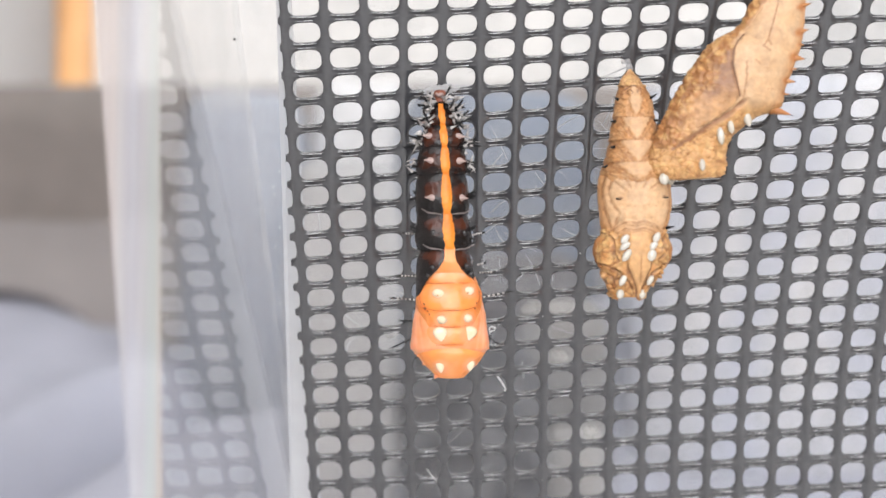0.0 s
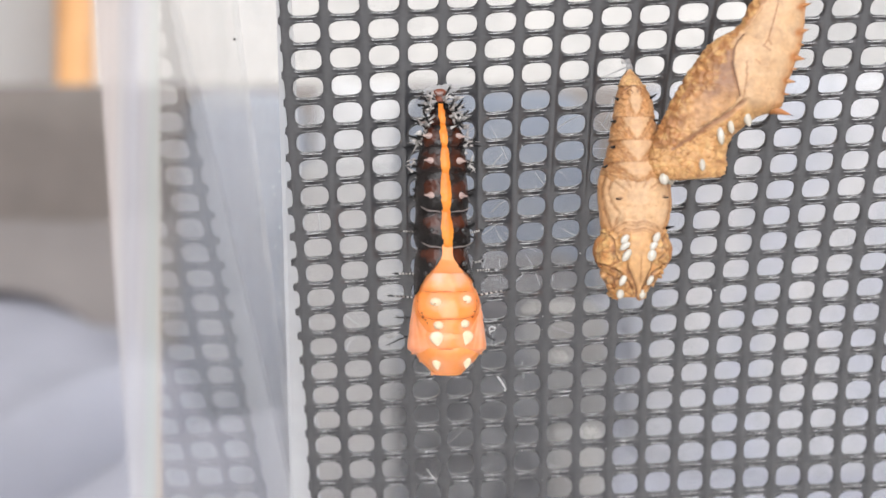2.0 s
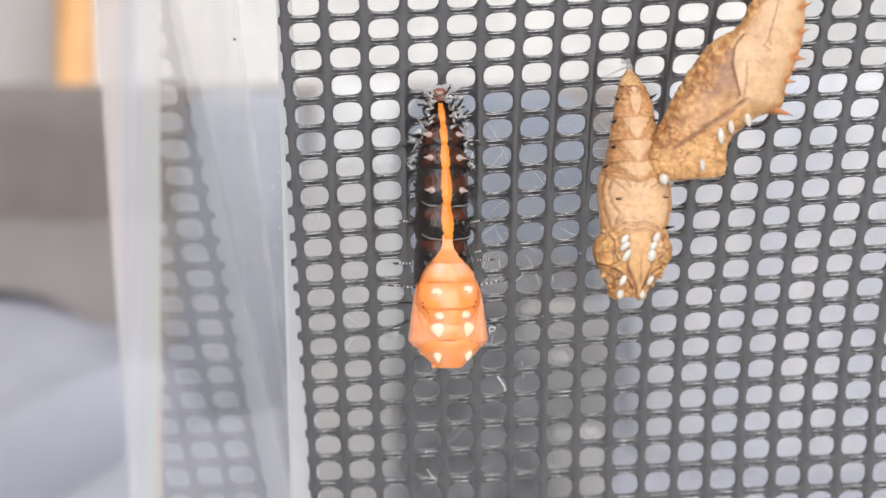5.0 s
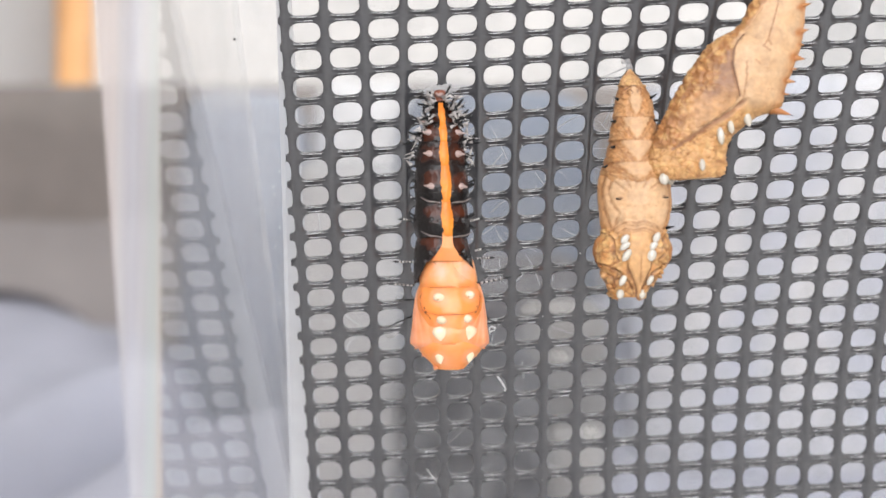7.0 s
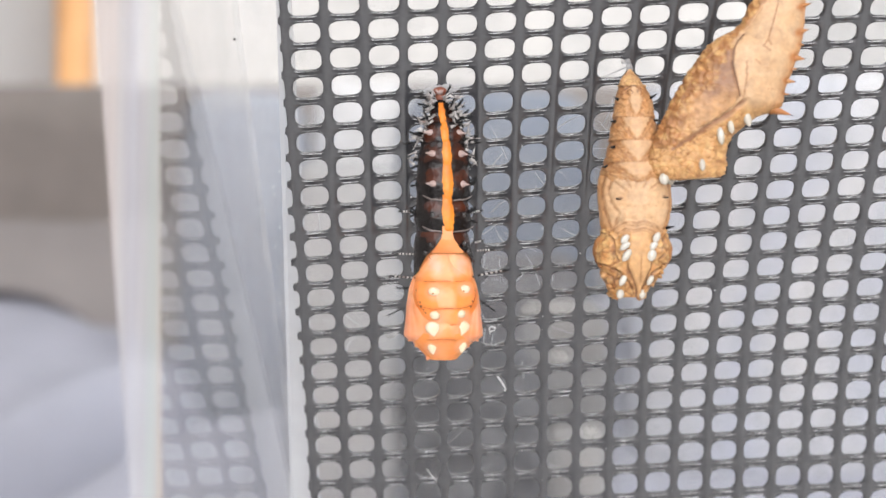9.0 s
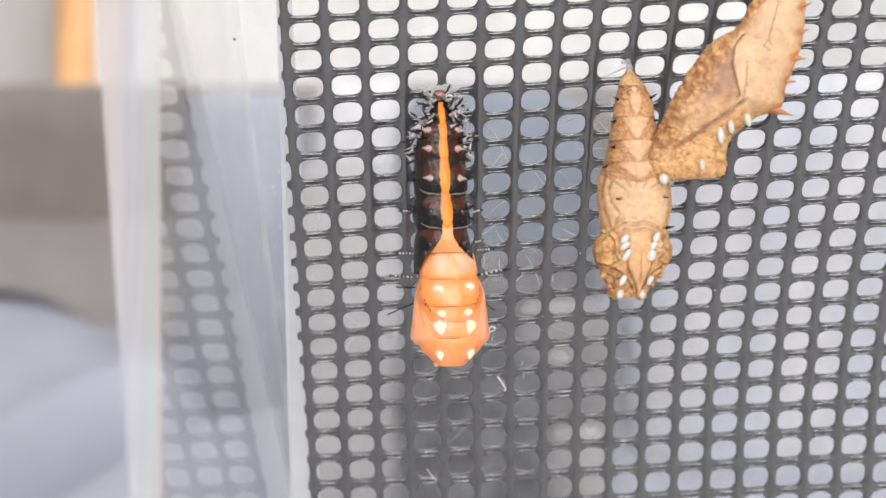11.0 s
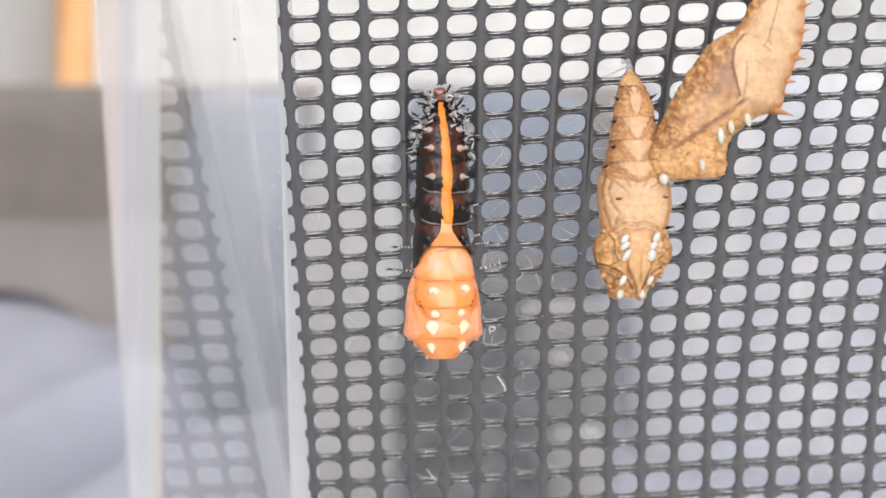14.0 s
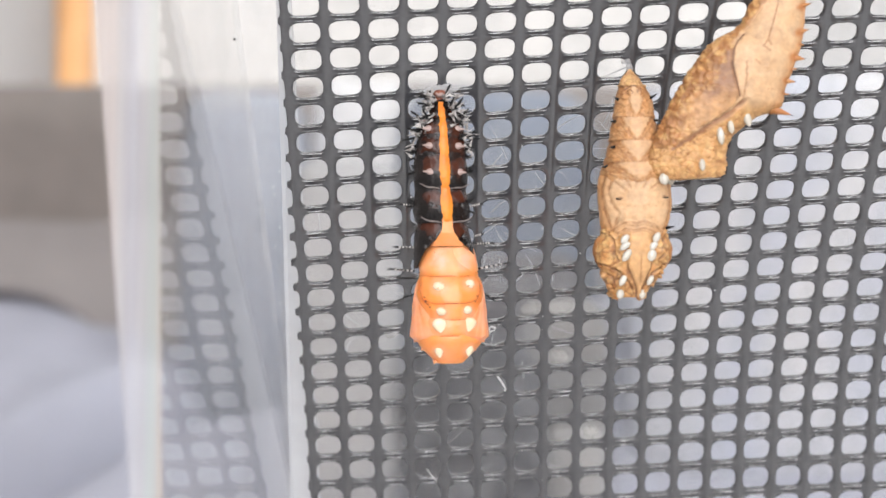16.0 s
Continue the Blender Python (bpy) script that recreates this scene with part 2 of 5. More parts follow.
def part(name, bm, mat, parent=None, label="", smooth=True, at=None):
    """Links a bmesh as one mesh object under a thing or a part."""
    me = bpy.data.meshes.new(name)
    bmesh.ops.recalc_face_normals(bm, faces=bm.faces)
    for f in bm.faces:
        f.smooth = smooth
    bm.to_mesh(me)
    bm.free()
    for one in (mat if isinstance(mat, (list, tuple)) else (mat,)):
        me.materials.append(one)
    ob = new(name, me)
    if parent is not None:
        ob.parent = parent
    if at is not None:
        ob.matrix_basis = at
    return tagged(ob, label)


def add_loft(bm, rings, closed=True, caps=True):
    """Skins lists of points, ring by ring."""
    made = [[bm.verts.new(p) for p in ring] for ring in rings]
    n = len(made[0])
    for a, b in zip(made, made[1:]):
        for i in range(n if closed else n - 1):
            j = (i + 1) % n
            bm.faces.new((a[i], a[j], b[j], b[i]))
    if caps and closed:
        bm.faces.new(made[0][::-1])
        bm.faces.new(made[-1])
    return made


def add_box(bm, lo, hi, bevel=0.0):
    r = bmesh.ops.create_cube(bm, size=1.0)
    lo, hi = Vector(lo), Vector(hi)
    for v in r["verts"]:
        v.co = Vector(((v.co.x + 0.5) * (hi.x - lo.x) + lo.x, (v.co.y + 0.5) * (hi.y - lo.y) + lo.y,
                       (v.co.z + 0.5) * (hi.z - lo.z) + lo.z))
    if bevel:
        edges = list({e for v in r["verts"] for e in v.link_edges})
        bmesh.ops.bevel(bm, geom=edges, offset=bevel, segments=2, affect="EDGES", profile=0.6)


def add_cone(bm, a, b, r0, r1=0.0, n=6):
    """A spike from a to b."""
    a, b = Vector(a), Vector(b)
    axis = (b - a).normalized()
    side = axis.orthogonal().normalized()
    up = axis.cross(side)
    rings = []
    for at, r in ((a, r0), (a.lerp(b, 0.5), (r0 * 0.55 + r1 * 0.45)), (b, max(r1, r0 * 0.08))):
        rings.append([at + (side * math.cos(2 * math.pi * i / n) + up * math.sin(2 * math.pi * i / n)) * r for i in range(n)])
    add_loft(bm, rings)


def add_tube(bm, points, radii, n=6):
    points = [Vector(p) for p in points]
    rings = []
    for i, p in enumerate(points):
        axis = (points[min(i + 1, len(points) - 1)] - points[max(i - 1, 0)]).normalized()
        side = axis.cross(Vector((0.3, 1, 0.2))).normalized()
        up = axis.cross(side)
        r = radii[i] if isinstance(radii, (list, tuple)) else radii
        rings.append([p + (side * math.cos(2 * math.pi * k / n) + up * math.sin(2 * math.pi * k / n)) * r for k in range(n)])
    add_loft(bm, rings)


def add_blob(bm, at, rx, ry, rz, nu=10, nv=6, turn=0.0, uneven=0.0):
    """A rounded bead."""
    c, s = math.cos(turn), math.sin(turn)
    rings = []
    for j in range(nv + 1):
        a = math.pi * (0.04 + 0.92 * j / nv)
        ring = []
        for i in range(nu):
            b = 2 * math.pi * i / nu
            x, y, z = rx * math.sin(a) * math.cos(b), ry * math.sin(a) * math.sin(b), rz * math.cos(a)
            if uneven:
                g = 1 + uneven * noise.noise(Vector((math.cos(b) * 1.6, math.sin(b) * 1.6 + rx * 9e4, a * 2.2)))
                x, y, z = x * g, y * g, z * g
            ring.append((at[0] + x * c - z * s, at[1] + y, at[2] + x * s + z * c))
        rings.append(ring)
    add_loft(bm, rings)


def smooth_at(keys, v):
    """Smooth reading of a short table [(v, a, b, ...)]."""
    if v <= keys[0][0]:
        return keys[0][1:]
    for p, q in zip(keys, keys[1:]):
        if v <= q[0]:
            k = (v - p[0]) / (q[0] - p[0])
            k = k * k * (3 - 2 * k) * 0.5 + k * 0.5
            return tuple(x + (y - x) * k for x, y in zip(p[1:], q[1:]))
    return keys[-1][1:]


# ---- room ----
def slab(name, lo, hi, mat, label, category, kind="structure", bevel=0.0):
    bm = bmesh.new()
    add_box(bm, lo, hi, bevel)
    return tagged(part(name, bm, mat, smooth=False), label, category, kind=kind)


def wall_with_opening(name, axis, at, thick, span, height, hole, mat, label):
    """A wall with one window opening: axis 'x' runs along x at y = at, 'y' along y at x = at."""
    (a0, a1), (h0, h1, s0, s1) = span, hole
    bm = bmesh.new()
    for p0, p1, z0, z1 in ((a0, h0, 0, height), (h1, a1, 0, height), (h0, h1, 0, s0), (h0, h1, s1, height)):
        if axis == "x":
            add_box(bm, (p0, at, z0), (p1, at + thick, z1))
        else:
            add_box(bm, (at, p0, z0), (at + thick, p1, z1))
    return tagged(part(name, bm, mat, smooth=False), label, "wall", kind="structure")


slab("floor", (-2.2, -1.8, -0.1), (2.3, 2.5, 0.0), FLOOR, "brown laminate floor of the room", "floor")
bm = bmesh.new()
for lo, hi in (((-2.2, -1.8, 2.6), (2.3, 0.9, 2.7)), ((-2.2, 1.6, 2.6), (2.3, 2.5, 2.7)), ((-2.2, 0.9, 2.6), (-0.5, 1.6, 2.7)), ((0.8, 0.9, 2.6), (2.3, 1.6, 2.7))):
    add_box(bm, lo, hi)
tagged(part("ceiling", bm, CEILING, smooth=False), "plain white painted ceiling with a roof window", "ceiling", kind="structure")
slab("wall_north", (-2.2, 2.3, 0.0), (2.3, 2.5, 2.6), WALL, "plain white painted wall, out of focus", "wall")
slab("wall_west", (-2.2, -1.6, 0.0), (-2.0, 2.3, 2.6), WALL, "plain white painted side wall", "wall")
wall_with_opening("wall_south", "x", -1.8, 0.2, (-2.2, 2.3), 2.6, (-0.9, 1.1, 0.8, 2.3), WALL, "white wall with a large window opening")
wall_with_opening("wall_east", "y", 2.1, 0.2, (-1.6, 2.3), 2.6, (0.0, 1.5, 0.85, 2.15), WALL, "white side wall with a window opening")


def cushion(name, at, size, mat, label, category, puff=0.25, turn=0.0, lean=0.0):
    """A padded block with bulging faces and soft edges."""
    bm = bmesh.new()
    bmesh.ops.create_cube(bm, size=2.0)
    bmesh.ops.subdivide_edges(bm, edges=bm.edges, cuts=7, use_grid_fill=True)
    for v in bm.verts:
        c = v.co
        k = [1 - abs(a) ** 6 * 0.10 for a in c]
        soft = Vector((c.x * k[1] * k[2], c.y * k[0] * k[2], c.z * k[0] * k[1]))
        bulge = 1 + puff * (1 - min(1, c.x * c.x)) * (1 - min(1, c.z * c.z))
        soft.y *= bulge
        soft += Vector((noise.noise(c * 1.7), noise.noise(c * 1.7 + Vector((5, 0, 0))), noise.noise(c * 1.7 + Vector((0, 7, 0))))) * 0.035
        v.co = Vector((soft.x * size[0] / 2, soft.y * size[1] / 2, soft.z * size[2] / 2))
    ob = part(name, bm, mat)
    ob.matrix_world = pose(*at, lean, 0, turn)
    return tagged(ob, label, category)


# ---- furniture behind the box ----
def sofa():
    s = thing("sofa", pose(0, 0, 0), "grey-brown upholstered sofa with a high backrest against the wall", "sofa")
    bm = bmesh.new()
    add_box(bm, (-1.2, 1.50, 0.10), (1.2, 1.74, 1.012), 0.07)
    part("backrest", bm, SOFA, s)
    bm = bmesh.new()
    add_box(bm, (-1.2, 0.80, 0.10), (1.2, 1.50, 0.50), 0.05)
    part("seat", bm, SOFA, s)
    for x in (-1.1, 1.1):
        for y in (0.9, 1.65):
            bm = bmesh.new()
            add_cone(bm, (x, y, 0.12), (x, y, 0.0), 0.03, 0.022, 12)
            part("leg", bm, WOOD, s)


def blanket():
    """A heaped throw over the seat, sloping up to the backrest, with slanting folds."""
    bm = bmesh.new()
    nx, ny = 190, 60
    rows = []
    for j in range(ny + 1):
        k = j / ny
        y = 0.86 + 0.62 * k
        row = []
        for i in range(nx + 1):
            x = -0.95 + 1.9 * i / nx
            z = 0.515 + 0.11 * k + 0.135 * k ** 2.0
            fold = 0.018 * math.sin(9 * x + 14 * y) + 0.03 * noise.noise(Vector((x * 4, y * 4, 0.3)))
            crease = ((x + 0.40) - 1.0 * (y - 1.10)) * 0.71
            z += fold - 0.075 * math.exp(-(crease / 0.024) ** 2) + 0.016 * math.exp(-((crease + 0.06) / 0.03) ** 2)
            row.append((x, y, max(z, 0.512)))
        rows.append(row)
    add_loft(bm, rows, closed=False)
    ob = part("blanket", bm, BLANKET)
    thick = ob.modifiers.new("thickness", "SOLIDIFY")
    thick.thickness = 0.008
    tagged(ob, "rumpled pale blue-grey blanket lying over the sofa seat", "blanket")


def draped_throw():
    """An added fleece throw, for the shading gradient, that hangs down the backrest and runs out in a hollow curve over
    the blanket.
    """
    bm = bmesh.new()
    rings = []
    for i in range(97):
        x = -0.98 + 1.96 * i / 96
        front, behind = [], []
        for q in range(15):
            f = q / 14
            wave = 0.010 * math.sin(x * 7 + 2) + 0.012 * noise.noise(Vector((x * 6, f * 2.0, 3.0)))
            low = 0.128 + 0.050 * math.sin(14 * (x + 0.40)) + 0.012 * noise.noise(Vector((x * 9, 1, 8)))
            y, z = 1.488 - 0.9 * low * f ** 1.8 + wave * 0.4 * math.sin(math.pi * f), 0.845 + wave - low * f
            front.append((x, y, z))
            behind.append((x, y + 0.009, z - 0.004 - 0.006 * f))
        rings.append(front + behind[::-1])
    add_loft(bm, rings)
    tagged(part("throw", bm, FLEECE), "added brown-grey fleece throw, bridging the shading from sofa to blanket", "throw")


sofa()
blanket()
draped_throw()
cushion("cushion", (-0.215, 1.33, 0.77), (0.135, 0.11, 0.40), PALE_BLUE, "pale blue-grey cushion leaning on the backrest", "cushion", turn=3)
cushion("pillow", (-0.088, 1.41, 0.80), (0.125, 0.09, 0.385), WHITE, "small white pillow leaning on the backrest", "pillow", turn=2)
cushion("cushion", (-0.080, 1.00, 0.715), (0.094, 0.09, 0.315), GREY_LIGHT, "pale grey cushion standing on the blanket", "cushion", turn=4)
cushion("cushion", (0.060, 1.38, 0.795), (0.225, 0.12, 0.365), BLUE, "blue-grey cushion leaning against the backrest", "cushion")
# added cushion whose dark tone stands in for shade low on the blue one
cushion("cushion", (0.082, 1.27, 0.715), (0.128, 0.09, 0.165), SHADE_TAUPE, "added dark brown-grey cushion, standing in for shade on the blue one", "cushion", turn=3)
cushion("bag", (0.024, 0.97, 0.62), (0.110, 0.11, 0.215), DARK, "dark grey cloth bag on the blanket", "bag")
cushion("cushion", (0.112, 1.12, 0.66), (0.082, 0.07, 0.19), GREY, "small grey cushion beside the bag", "cushion", turn=-3)
cushion("cushion", (0.106, 0.98, 0.60), (0.050, 0.06, 0.115), BEIGE, "small lilac-grey cushion in front of another", "cushion", turn=-5)
cushion("pillow", (0.405, 1.20, 0.76), (0.46, 0.16, 0.42), FOLD_TONED, "white pillow with fold shade painted as broad pale blue stripes, on the sofa", "pillow", turn=-4)


def door_frame():
    d = thing("door_1", pose(-0.683, 2.255, 0), "orange wooden door post on the white wall", "door frame", kind="structure")
    bm = bmesh.new()
    add_box(bm, (-0.027, -0.03, 0.0), (0.027, 0.045, 2.1), 0.006)
    part("door_post", bm, WOOD, d)
    return d


door_frame()


def add_ridge(bm, line, r):
    """A thin raised line, tapered at both ends."""
    n = len(line) - 1
    add_tube(bm, line, [r * (0.25 + 0.75 * math.sin(math.pi * (0.08 + 0.84 * i / n))) for i in range(n + 1)], 6)


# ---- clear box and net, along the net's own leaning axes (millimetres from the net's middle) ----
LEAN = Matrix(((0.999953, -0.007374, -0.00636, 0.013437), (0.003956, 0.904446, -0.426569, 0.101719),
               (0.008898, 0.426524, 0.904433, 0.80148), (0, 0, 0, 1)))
MM = 0.001
TABLE_TOP = 0.705


# how the slack net is warped in its plane, as a polynomial of column and row
POWERS = ((0, 0), (0, 1), (0, 2), (0, 3), (0, 4), (1, 0), (1, 1), (1, 2), (1, 3), (2, 0), (2, 1), (2, 2), (3, 0), (3, 1))
WARP_X = (-0.275, -0.122, 0.271, 0.078, 0.113, 23.417, -0.03, 0.478, 0.154, -0.19, 0.055, 0.012, 0.055, -0.107)
WARP_Z = (0.384, -21.179, -0.759, -0.282, -0.933, 1.597, 0.131, -0.529, 0.112, -0.227, 0.102, 0.076, -0.117, 0.005)


def net_at(col, row, y=0.0):
    """Where a column and row of the net lie. Past the middle stretch the net runs on straight."""
    c, r = min(max(col, -1.0), 17.5), min(max(row, -1.0), 19.5)
    u, v = (c - 8) / 8, (r - 9) / 9
    x = sum(k * u ** i * v ** j for k, (i, j) in zip(WARP_X, POWERS))
    z = sum(k * u ** i * v ** j for k, (i, j) in zip(WARP_Z, POWERS))
    return Vector((x + 2.95 * (col - c), y, z + 0.17 * (col - c) - 2.45 * (row - r)))


def table():
    t = thing("table", pose(0, 0, 0), "plain white side table under the clear box", "table")
    bm = bmesh.new()
    add_box(bm, (-0.25, -0.25, TABLE_TOP - 0.02), (0.25, 0.30, TABLE_TOP), 0.003)
    part("tabletop", bm, WALL, t)
    for x in (-0.22, 0.22):
        for y in (-0.22, 0.27):
            bm = bmesh.new()
            add_box(bm, (x - 0.015, y - 0.015, 0), (x + 0.015, y + 0.015, TABLE_TOP - 0.02), 0.002)
            part("leg", bm, WALL, t)


table()


def wall_x(y, z):
    return -29.19 + 0.0066 * y - 0.0472 * z


def to_table(y, x=0.0):
    """Height along the leaning axes at which the line (x, y) meets the table."""
    w = LEAN.inverted() @ Vector((0, 0, 0))
    return ((TABLE_TOP - 0.80148) / MM - 0.008898 * x - 0.426524 * y) / 0.904433


def clear_box():
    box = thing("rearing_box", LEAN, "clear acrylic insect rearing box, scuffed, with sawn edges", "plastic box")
    # side panel with its slanting front edge
    bm = bmesh.new()
    corners = []
    for z in (44.0, 24.0, 0.0, -10.0, None):
        front = 0.709 * ((z if z is not None else -70.0) - 24.0) - 20.1
        zf = z if z is not None else to_table(front, -29)
        front = 0.709 * (zf - 24.0) - 20.1
        back = 6.0
        zb = z if z is not None else to_table(back, -29)
        corners.append((front, zf, back, zb))
    rings = []
    for front, zf, back, zb in corners:
        rings.append([Vector((wall_x(front, zf), front, zf)) * MM, Vector((wall_x(back, zb), back, zb)) * MM,
                      Vector((wall_x(back, zb) - 3.0, back, zb)) * MM, Vector((wall_x(front, zf) - 1.73 - 0.0875 * max(zf, -10.0), front, zf)) * MM])
    add_loft(bm, rings)
    for f in bm.faces:
        n = f.normal
        f.normal_update()
        n = f.normal
        f.material_index = 1 if f.calc_center_median().y < -0.01 else 2
        if abs(n.x) > 0.9:
            c = f.calc_center_median()
            f.material_index = 0 if c.x > (wall_x(c.y / MM, c.z / MM) - 1.5) * MM else 2
    part("side_panel", bm, [ACRYLIC, ACRYLIC_EDGE, ACRYLIC_DULL], box, "clear side panel with a cloudy sawn edge", smooth=False)
    # sheet behind the net
    bm = bmesh.new()
    zlow = to_table(6, 0)
    add_box(bm, (-28.0 * MM, 2.6 * MM, zlow * MM), (60 * MM, 3.8 * MM, 44 * MM))
    for v in bm.verts:
        if v.co.x < 0:
            v.co.x = (wall_x(v.co.y / MM, v.co.z / MM) + 0.1) * MM
    part("back_panel", bm, BACK_SHEET, box, "scuffed clear back panel", smooth=False)
    # milky strip along the net's cut edge
    bm = bmesh.new()
    rings = []
    for z in (44.0, zlow + 2):
        x0, x1 = -26.1 - (19.8 - z) * 0.0385, -25.35
        rings.append([Vector((x0, 1.0, z)) * MM, Vector((x0 + 0.3, 0.75, z)) * MM, Vector((x1, 0.9, z)) * MM,
                      Vector((x1, 2.5, z)) * MM, Vector((x0, 2.5, z)) * MM])
    add_loft(bm, rings)
    part("edge_strip", bm, STRIP, box, "milky white plastic strip", smooth=False)
    return box


BOX = clear_box()


def scuffs(panel):
    """Fine pale scratches on the clear back panel, stray silk and a speck of dirt."""
    rnd = random.Random(11)
    spots = [(rnd.uniform(-11, 1), rnd.uniform(-12, 14)) for _ in range(46)] + [(rnd.uniform(-26, 27), rnd.uniform(-28, 1)) for _ in range(50)]
    for x, z in spots:
        a, bend, n = rnd.uniform(0, math.pi), rnd.uniform(-0.5, 0.5), rnd.uniform(0.5, 1.9)
        pts = []
        for i in range(6):
            k = i / 5 - 0.5
            ang = a + bend * k
            pts.append(Vector((x + n * k * 2 * math.cos(ang), 2.52, z + n * k * 2 * math.sin(ang))) * MM)
        bm = bmesh.new()
        r = rnd.uniform(0.02, 0.05) * MM
        add_tube(bm, pts, [r * 0.4, r, r, r, r, r * 0.4], 4)
        part("scratch", bm, SCRATCH, panel)
    for pts in ([(-8.72, -13.8), (-8.45, -14.15), (-8.2, -14.6), (-7.98, -15.05), (-8.1, -15.25)], [(-9.42, -9.45), (-9.5, -8.85), (-9.25, -8.72), (-9.0, -8.85), (-9.05, -9.12), (-9.35, -9.18)],
                [(-15.1, -23.5), (-14.6, -24.3), (-14.1, -25.0)]):
        bm = bmesh.new()
        line = [Vector((x, -0.45, z)) * MM for x, z in pts]
        add_tube(bm, line, 0.07 * MM if len(pts) > 3 else 0.03 * MM, 6)
        part("silk_thread", bm, THREAD, panel, "short white silk thread")
    bm = bmesh.new()
    add_blob(bm, (-29.93 * MM, 2.4 * MM, 16.0 * MM), 0.09 * MM, 0.06 * MM, 0.13 * MM)
    part("speck", bm, BRISTLE, panel, "tiny dark speck")
    bm = bmesh.new()
    for _ in range(46):
        x, z = rnd.gauss(-27.6, 0.5), rnd.uniform(-26, 6)
        add_blob(bm, (x * MM, 2.45 * MM, z * MM), rnd.uniform(0.02, 0.06) * MM, 0.04 * MM, rnd.uniform(0.03, 0.16) * MM, 6, 4)
    dust = bmesh.new()
    for _ in range(70):
        x, z, r = rnd.uniform(-25, 12), rnd.uniform(-28, 8), rnd.uniform(0.02, 0.055) * MM
        add_blob(dust, (x * MM, rnd.choice((2.45, -0.42)) * MM, z * MM), r, r, r * rnd.uniform(0.8, 1.8), 6, 4)
    # pale flat patches that paint glare onto the panel
    for x, z, wide, high in ((-3.1, -8.4, 0.90, 0.68), (-3.0, -13.5, 0.71, 0.63), (-5.9, -8.5, 0.67, 0.52), (0.2, -21.6, 0.71, 0.68), (-18.2, -10.9, 0.62, 0.47), (1.6, -14.9, 0.52, 0.63)):
        glare_patch = bmesh.new()
        add_blob(glare_patch, (x * MM, 2.5 * MM, z * MM), wide * MM, 0.05 * MM, high * MM, 20, 10, 0.2, 0.5)
        part("glare_patch", glare_patch, GLARE, panel, "pale patch standing in for glare on the panel")
    tagged(part("dust_speck", dust, SCRATCH, panel, "pale dust specks"), kind="stuff")
    tagged(part("glue_fleck", bm, SCRATCH, panel, "pale dried glue flecks"), kind="stuff")


scuffs(next(o for o in BOX.children if o.name.startswith("back_panel")))


